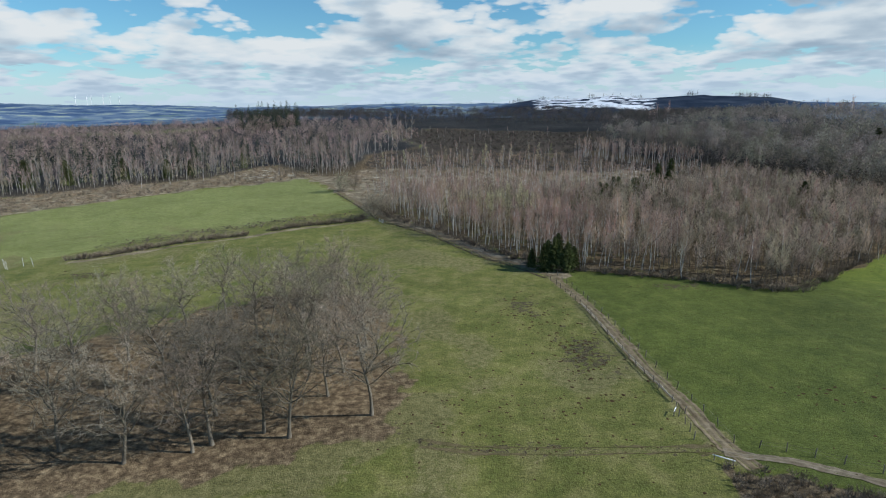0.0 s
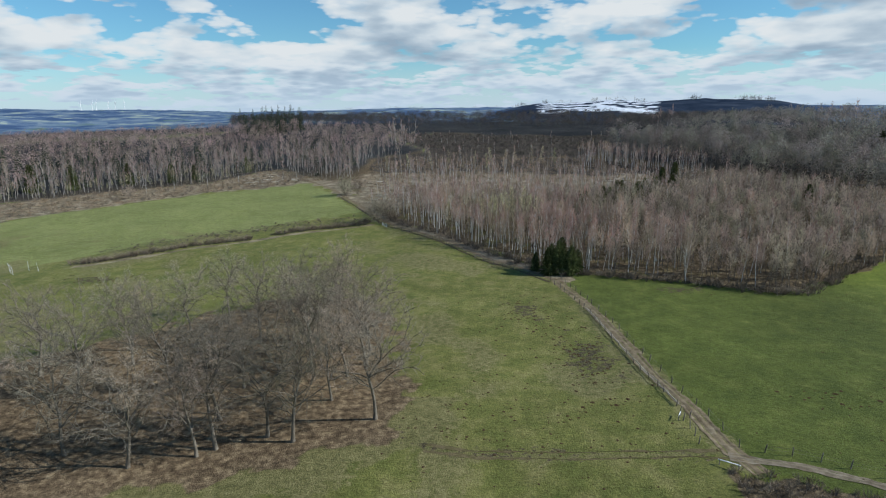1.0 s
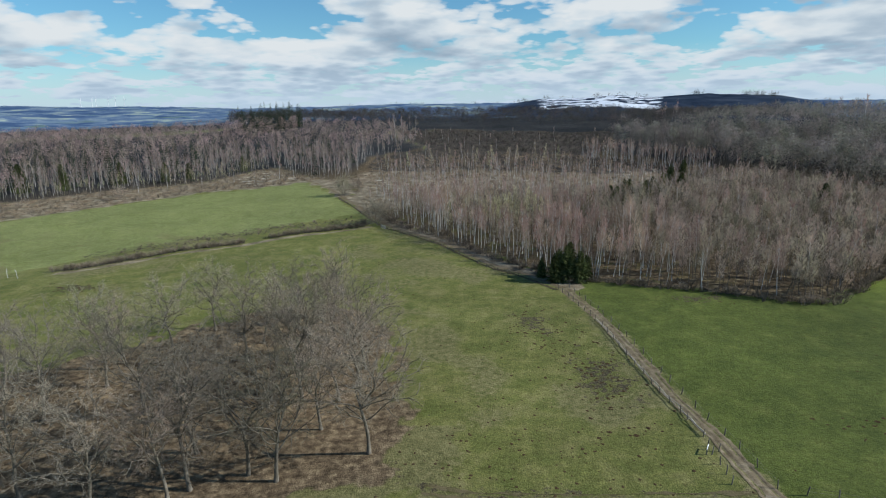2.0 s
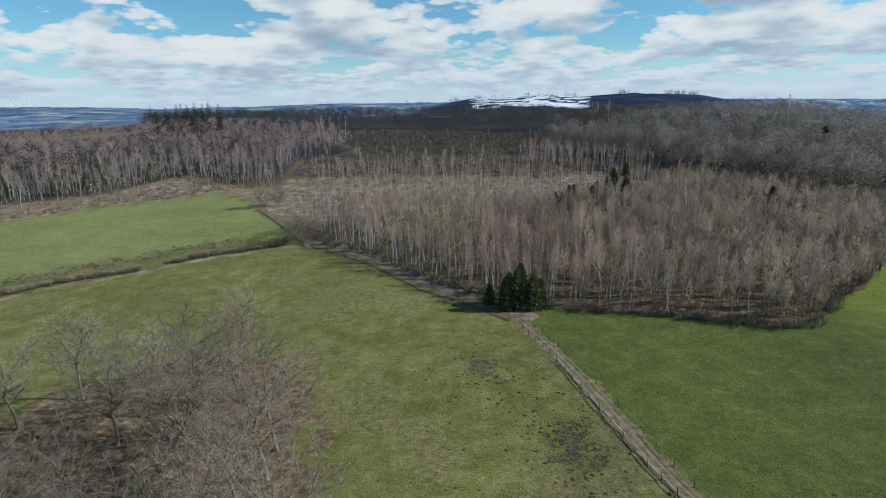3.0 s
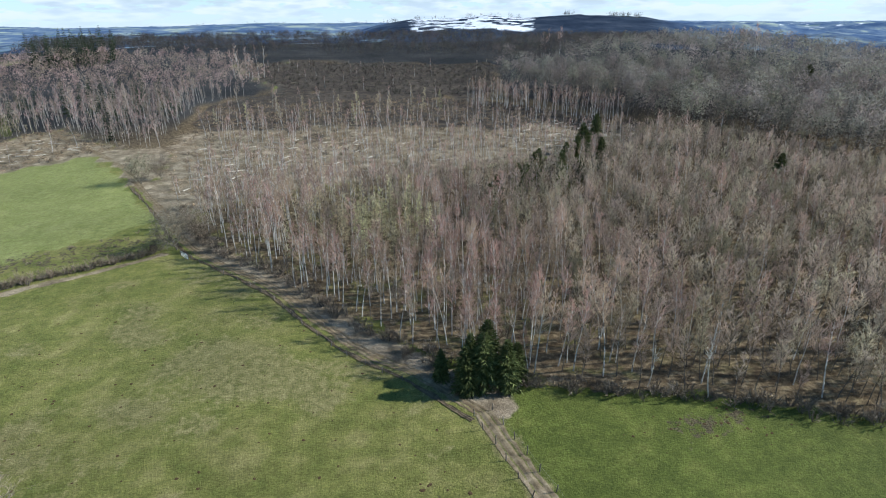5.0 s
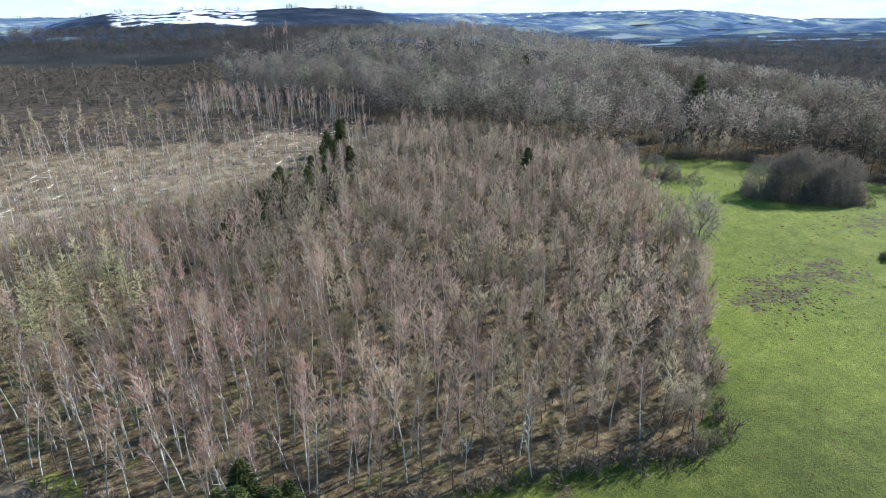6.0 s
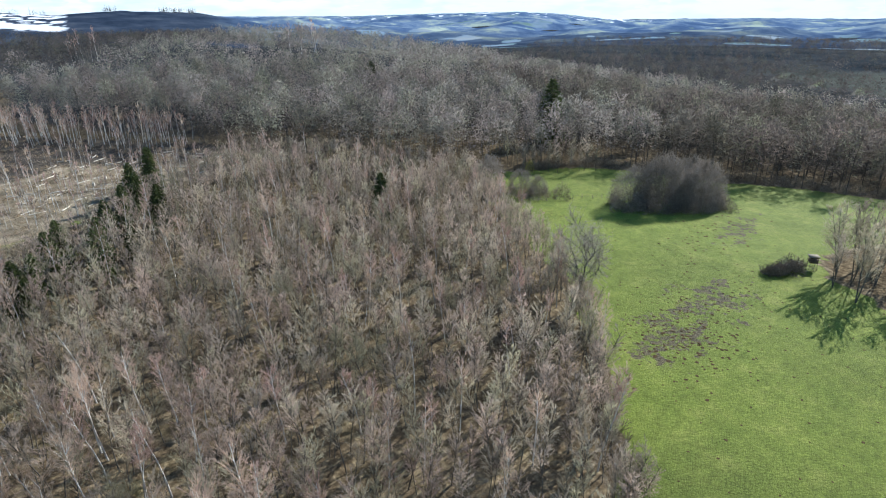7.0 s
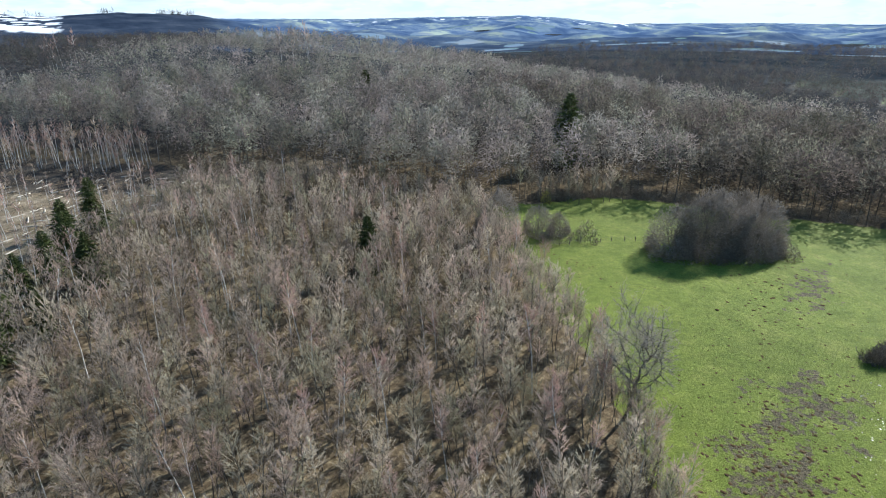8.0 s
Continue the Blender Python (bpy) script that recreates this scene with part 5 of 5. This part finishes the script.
def build_felled():
    rng = random.Random(61)
    log_meshes = []
    for k in range(4):
        g = Geo()
        n = rng.uniform(3.5, 8)
        g.tube([Vector((-n / 2, 0, 0.16)), Vector((0, rng.gauss(0, .1), 0.18)), Vector((n / 2, rng.gauss(0, .15), 0.15))], [0.2, 0.17, 0.13], 7)
        v, f, _ = g.arrays()
        log_meshes.append(mesh_of("log", v, f, [M_LOG]))
    spots = [p for p in scatter([(112, 350), (150, 322), (148, 306), (118, 292), (92, 288), (78, 305)], 6.2, 62)] + [p for p in scatter([(-32, 266), (10, 270), (60, 284), (40, 330), (-40, 335)], 10, 63)] + [p for p in scatter([(-118, 330), (-104, 366), (-80, 336), (-98, 312)], 7, 64)]
    for x, y in spots[:150]:
        ob = tagged(new("log", log_meshes[rng.randrange(4)]), "pale barkless log lying on felled ground", "log", "felled logs")
        ob.matrix_basis = pose(x, y, gz(x, y) + 0.03, 0, rng.gauss(0, 2), rng.gauss(20, 35)) @ Matrix.Scale(rng.uniform(0.45, 0.95), 4)
    g = Geo()
    g.tube([Vector((0, 0, -0.2)), Vector((0, 0, 0.12)), Vector((0.02, 0, 0.42))], [0.42, 0.28, 0.24], 8)
    v, f, _ = g.arrays()
    stump = mesh_of("stump", v, f, [M_STUMP])
    for x, y in (scatter(CLEARING, 13, 65) + scatter(ROUGH, 14, 66))[:170]:
        if y > 480 or x < -190:
            continue
        ob = tagged(new("stump", stump), "cut tree stump on felled ground", "stump", "stumps")
        ob.matrix_basis = pose(x, y, gz(x, y), 0, 0, rng.uniform(0, 360)) @ Matrix.Scale(rng.uniform(0.7, 1.4), 4)
    # brash: cut tops lying in heaps
    heaps = []
    for k in range(4):
        h, r2 = Geo(), random.Random(600 + k)
        for _ in range(70):
            a = r2.uniform(0, 6.28)
            c = Vector((r2.gauss(0, 1.3), r2.gauss(0, .7), abs(r2.gauss(0.1, 0.28))))
            d = Vector((math.cos(a), math.sin(a), r2.gauss(0.05, 0.25))) * r2.uniform(0.5, 1.6)
            h.sliver(c, c + d, 0.07, r2, r2.randrange(2))
        heaps.append(h)
    brash = (M_STUMP, material("brash", [(0.3, (0.16, 0.11, 0.075)), (0.7, (0.36, 0.27, 0.18))], scale=0.3, island=0.4, tint=0.3, who="attribute"))
    stuff("brash", "cut branches lying over the felled ground", "brash", heaps, brash, places_in(CLEARING, 6.5, 67, 0.8, 1.6, 4, 0, lambda x, y: y < 430) + places_in(ROUGH, 5.0, 68, 0.7, 1.5, 4, 1, lambda x, y: x > -220))
    larch = tree_thing("larch_tree", slim_geo(250, 13, "larch", 54, 7, 0.1), SINGLE["larch"], "pale leafless larch still standing on felled ground", "tree", "larches of the clearing")
    birch = tree_thing("birch_tree", slim_geo(251, 13, "birch", 18, 8, 0.07), SINGLE["birch"], "thin pale birch still standing on felled ground", "tree", "birches of the clearing")
    one, two = [], []
    for x, y in ((-22, 372), (-8, 378), (4, 380), (12, 366), (20, 384), (30, 378), (38, 372), (-34, 360), (46, 388), (55, 372), (26, 350), (2, 352), (63, 384), (70, 376)):
        plant(larch, x, y, rng.uniform(0.75, 1.05), rng.uniform(0, 360), one)
    for x, y in scatter([(-40, 310), (40, 312), (130, 320), (90, 400), (0, 430), (-44, 400)], 17, 70) + [(-100, 318), (-112, 322), (-90, 330), (-126, 314), (-84, 338), (-140, 306), (-150, 296)]:
        plant(birch, x, y, rng.uniform(0.6, 1.15), rng.uniform(0, 360), two)
    thin = [slim_geo(252 + k, 13, "birch", 20, 8, 0.07) for k in range(4)]
    band = [(-34, 256), (-12, 254), (13, 264), (42, 270), (70, 276), (97, 284), (128, 292), (140, 312), (100, 308), (40, 300), (-30, 292)]
    stuff("thinning_birches", "thin birches spreading onto the felled ground", "trees", thin, JOINED["birch"], places_in(band, 4.0, 73, 0.45, 0.85, 4))
    stuff("felled_birches", "sparse thin birches left on the felled ground", "trees", thin, JOINED["birch"], places_in([(-32, 290), (40, 298), (100, 306), (140, 312), (120, 345), (70, 372), (-36, 380)], 7.0, 74, 0.45, 0.95, 4))
    stuff("felled_scrub", "brown heather and brambles over the felled ground", "scrub", [bush_geo(560 + k, 1.2, 2.6, 12, 7, 0.09) for k in range(3)], M_BUSH, places_in(CLEARING, 7.5, 75, 0.6, 1.5, 3, 2, lambda x, y: y > 300))
    stuff("heath_scrub", "brown heather and low scrub on open ground, cloud shade painted in", "scrub", [bush_geo(565 + k, 1.9, 3.4, 10, 5, 0.16) for k in range(3)], JOINED["shaded"], places_in(HEATH, 6.2, 76, 0.5, 1.5, 3))
    stuff("heath_birches", "thin bare birches standing on the heath", "trees", thin, JOINED["birch"], places_in(HEATH, 33, 77, 0.4, 0.75, 4, 4))
    bush = tree_thing("field_tree", hazed(oak_geo(96, 9, 1.0, 7, 13, 0.16), 196, 9, 900, 0.08, 0.15, 0.4), SINGLE["oak"], "small bare round-headed tree beside the track", "tree", "")
    plant(bush, -46, 277, 1.0, 0, [])
    plant(bush, -41, 282, 0.85, 100)
    plant(bush, -24.3, 217.5, 1.15, 50)
    plant(bush, -20.5, 223, 0.9, 20)
    plant(bush, -149, 277, 0.7, 150)


def build_pasture_bits():
    """Mole hills, dung and tussocks too many to count."""
    lumps = []
    for k in range(4):
        g, r2 = Geo(), random.Random(700 + k)
        n = 7
        top = len(g.v)
        g.v.append(Vector((0, 0, 0.12)))
        for ring, (rad, z) in enumerate(((0.3, 0.08), (0.55, -0.03))):
            for j in range(n):
                a = 6.28 * j / n
                g.v.append(Vector((math.cos(a) * rad * r2.uniform(0.6, 1.3), math.sin(a) * rad * r2.uniform(0.6, 1.3), z * r2.uniform(0.6, 1.3))))
        for j in range(n):
            i, q = top + 1 + j, top + 1 + (j + 1) % n
            g.f += [(top, i, q), (i, i + n, q + n), (i, q + n, q)]
            g.m += [0, 0, 0]
        lumps.append(g)
    rng = random.Random(71)

    def patch(cx, cy, rx, ry, n, lo, hi):
        return [(cx + rng.gauss(0, rx), cy + rng.gauss(0, ry), 0.58 * rng.uniform(lo, hi) ** 2 + 0.08, rng.uniform(0, 6.28), rng.randrange(4), rng.random()) for _ in range(n)]
    rows = patch(17, 122, 4, 8, 130, 0.4, 1.1) + patch(25, 100, 4, 10, 190, 0.4, 1.15) + patch(10, 82, 9, 8, 90, 0.3, 0.9) + patch(58, 137, 7, 1.8, 60, 0.4, 0.9) + patch(59, 84, 3, 2, 12, 0.6, 1.2) + patch(66, 80, 4, 3, 16, 0.6, 1.2)
    rows += patch(8, 75, 8, 5, 40, 0.4, 0.9) + patch(131, 148, 7, 5, 260, 0.4, 1.1) + patch(148, 148, 11, 6, 220, 0.3, 1.0) + patch(190, 160, 14, 4, 90, 0.5, 1.2) + patch(172, 196, 4, 6, 50, 0.5, 1.0) + patch(160, 170, 12, 10, 60, 0.4, 0.9)
    rows += patch(-93, 150, 4, 2, 40, 0.6, 1.2) + patch(20, 75, 12, 6, 40, 0.4, 0.9) + patch(-40, 160, 25, 12, 50, 0.4, 0.9)
    meadow = [(-100, 140), (-20, 215), (25, 145), (33, 70), (50, 68), (83, 128), (130, 155), (165, 200), (215, 150), (160, 80), (60, 45), (-5, 62), (-12, 140)]
    rows += [(x, y, rng.uniform(0.25, 0.55), rng.uniform(0, 6.28), rng.randrange(4), rng.random()) for x, y in scatter(meadow, 5.5, 72)]
    stuff("mole_hills", "small dark earth mounds scattered over the pasture", "earth", lumps, (M_EARTH,), rows)
    # shallow puddles in the trampled grass
    water = bpy.data.materials.new("puddle_water")
    t, put, join = node_tree(water)
    b = put("ShaderNodeBsdfPrincipled"); b.inputs["Base Color"].default_value = (0.03, 0.028, 0.02, 1); b.inputs["Roughness"].default_value = 0.12; b.inputs["IOR"].default_value = 1.33
    join(b, put("ShaderNodeOutputMaterial"))
    discs = []
    for k in range(4):
        g, r2 = Geo(), random.Random(720 + k)
        g.v.append(Vector((0, 0, 0.06)))
        for j in range(9):
            a, rad = 6.28 * j / 9, 0.4 * r2.uniform(0.5, 1.3)
            g.v.append(Vector((math.cos(a) * rad, math.sin(a) * rad * 0.6, 0.06)))
        for j in range(9):
            g.f.append((0, 1 + j, 1 + (j + 1) % 9)); g.m.append(0)
        discs.append(g)
    stuff("puddles", "small bright puddles in the trampled grass", "puddles", discs, (water,), patch(152, 140, 5, 4, 70, 0.3, 0.8) + patch(138, 144, 6, 4, 70, 0.3, 0.7) + patch(168, 146, 8, 4, 50, 0.3, 0.8))


def build_hide():
    """The hunter's raised hide at the east grove."""
    root = tagged(new("hunting_hide"), "small dark boarded raised hide with a pale roof", "hide")
    def piece(name, make, mat):
        g = Geo(); make(g); v, f, _ = g.arrays()
        new(name, mesh_of(name, v, f, [mat])).parent = root
    for sx in (-0.8, 0.8):
        for sy in (-0.8, 0.8):
            piece("leg", lambda g: g.tube([Vector((sx * 1.25, sy * 1.25, -0.3)), Vector((sx, sy, 2.2))], [0.08, 0.07], 6), M_POST)
    piece("cabin", lambda g: (g.box((-0.95, -0.95, 2.0), (0.95, 0.95, 2.9)), g.box((-0.95, -0.95, 3.3), (0.95, 0.95, 3.6)), [g.box((a, b, 2.9), (a + 0.12, b + 0.12, 3.3)) for a in (-0.95, 0.83) for b in (-0.95, 0.83)]), M_BOARD)
    piece("roof", lambda g: g.box((-1.25, -1.25, 3.62), (1.25, 1.25, 3.74)), M_ROOF)
    root.matrix_basis = pose(177.5, 136.5, gz(177.5, 136.5), 0, 0, 25) @ Matrix.Scale(0.8, 4)


def build_small_things():
    rng = random.Random(91)
    # a whitened dead birch on the south edge of the wood
    white = material("bleached_wood", [(0.3, (0.5, 0.47, 0.42)), (0.7, (0.74, 0.71, 0.66))], scale=3, fine=0.2)
    dead = tree_thing("dead_birch", slim_geo(97, 11, "birch", 16, 3, 0.04), (white, white), "bleached white dead birch at the wood edge", "tree", "dead birches")
    plant(dead, 60.5, 142.2, 1.0, 30, [])
    plant(dead, 53.5, 146.5, 0.8, 200)
    # white plastic tree guards at the pasture edge
    g = Geo()
    g.tube([Vector((0, 0, -0.2)), Vector((0, 0, 1.2)), Vector((0.03, 0, 2.6))], [0.035, 0.03, 0.03], 5)
    v, f, _ = g.arrays()
    stake = mesh_of("stake", v, f, [M_WHITE])
    for x, y in ((-120, 157.3), (-116.8, 160), (-113.8, 159.5), (-121.5, 159), (-118.5, 156)):
        ob = tagged(new("stake", stake), "thin white stake standing in the pasture", "stake", "white stakes")
        ob.matrix_basis = pose(x, y, gz(x, y), rng.gauss(0, 4), rng.gauss(0, 4), 0)
    # white bars by the lane junction
    for x, y, a, n in ((34.9, 64.9, -32, 2.6), (33.4, 76.8, 60, 1.6)):
        root = tagged(new("barrier_bar"), "white wooden bar beside the track junction", "bar", "white bars")
        g = Geo(); g.tube([Vector((-n / 2, 0, 0.75)), Vector((n / 2, 0, 0.7))], [0.07, 0.07], 6)
        v, f, _ = g.arrays(); new("bar", mesh_of("bar", v, f, [M_WHITE])).parent = root
        for sx in (-1, 1):
            g = Geo(); g.tube([Vector((sx * n * 0.42, 0, -0.2)), Vector((sx * n * 0.42, 0, 0.85))], [0.06, 0.06], 6)
            v, f, _ = g.arrays(); new("post", mesh_of("post", v, f, [M_POST])).parent = root
        root.matrix_basis = pose(x, y, gz(x, y), 0, 0, a)
    # field gate on the wood track
    gate = tagged(new("field_gate"), "pale tubular field gate beside the wood track", "gate")
    for name, pts in (("gate_frame", [(-1.6, 0, 0.2), (1.6, 0, 0.2), (1.6, 0, 1.15), (-1.6, 0, 1.15), (-1.6, 0, 0.2)]), ("rail", [(-1.6, 0, 0.52), (1.6, 0, 0.52)]), ("rail", [(-1.6, 0, 0.84), (1.6, 0, 0.84)]), ("post", [(-1.8, 0, -0.3), (-1.8, 0, 1.4)]), ("post", [(1.8, 0, -0.3), (1.8, 0, 1.4)])):
        g = Geo()
        for a, b in zip(pts, pts[1:]):
            g.tube([Vector(a), Vector(b)], [0.045, 0.045] if name != "post" else [0.09, 0.085], 6)
        v, f, _ = g.arrays(); new(name, mesh_of(name, v, f, [M_WHITE if name != "post" else M_POST])).parent = gate
    gate.matrix_basis = pose(-21.8, 212.5, gz(-21.8, 212.5), 0, 0, -55)
    # a dropped bough on the pasture
    bough = Geo()
    for k in range(9):
        a = rng.uniform(-0.5, 0.5) + (0 if k % 2 else 3.0)
        p = Vector((rng.uniform(-1.5, 1.5), rng.uniform(-0.5, 0.5), 0.15))
        bough.tube(bend(rng, p, Vector((math.cos(a), math.sin(a), 0.12)), rng.uniform(1.5, 3.2), 4, 0.2), taper(0.09, 0.02, 5), 4, cap=False)
    v, f, _ = bough.arrays()
    ob = tagged(new("fallen_branch", mesh_of("fallen_branch", v, f, [SINGLE["oak"][0]])), "dark fallen branch lying on the pasture grass", "branch")
    ob.matrix_basis = pose(-92, 124, gz(-92, 124) + 0.02, 0, 0, -25)


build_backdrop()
build_tracks()
build_oaks()
build_wood()
build_spruces()
build_far_woods()
build_ridge_trees()
build_turbines()
build_scrub()
build_felled()
build_pasture_bits()
build_hide()
build_small_things()
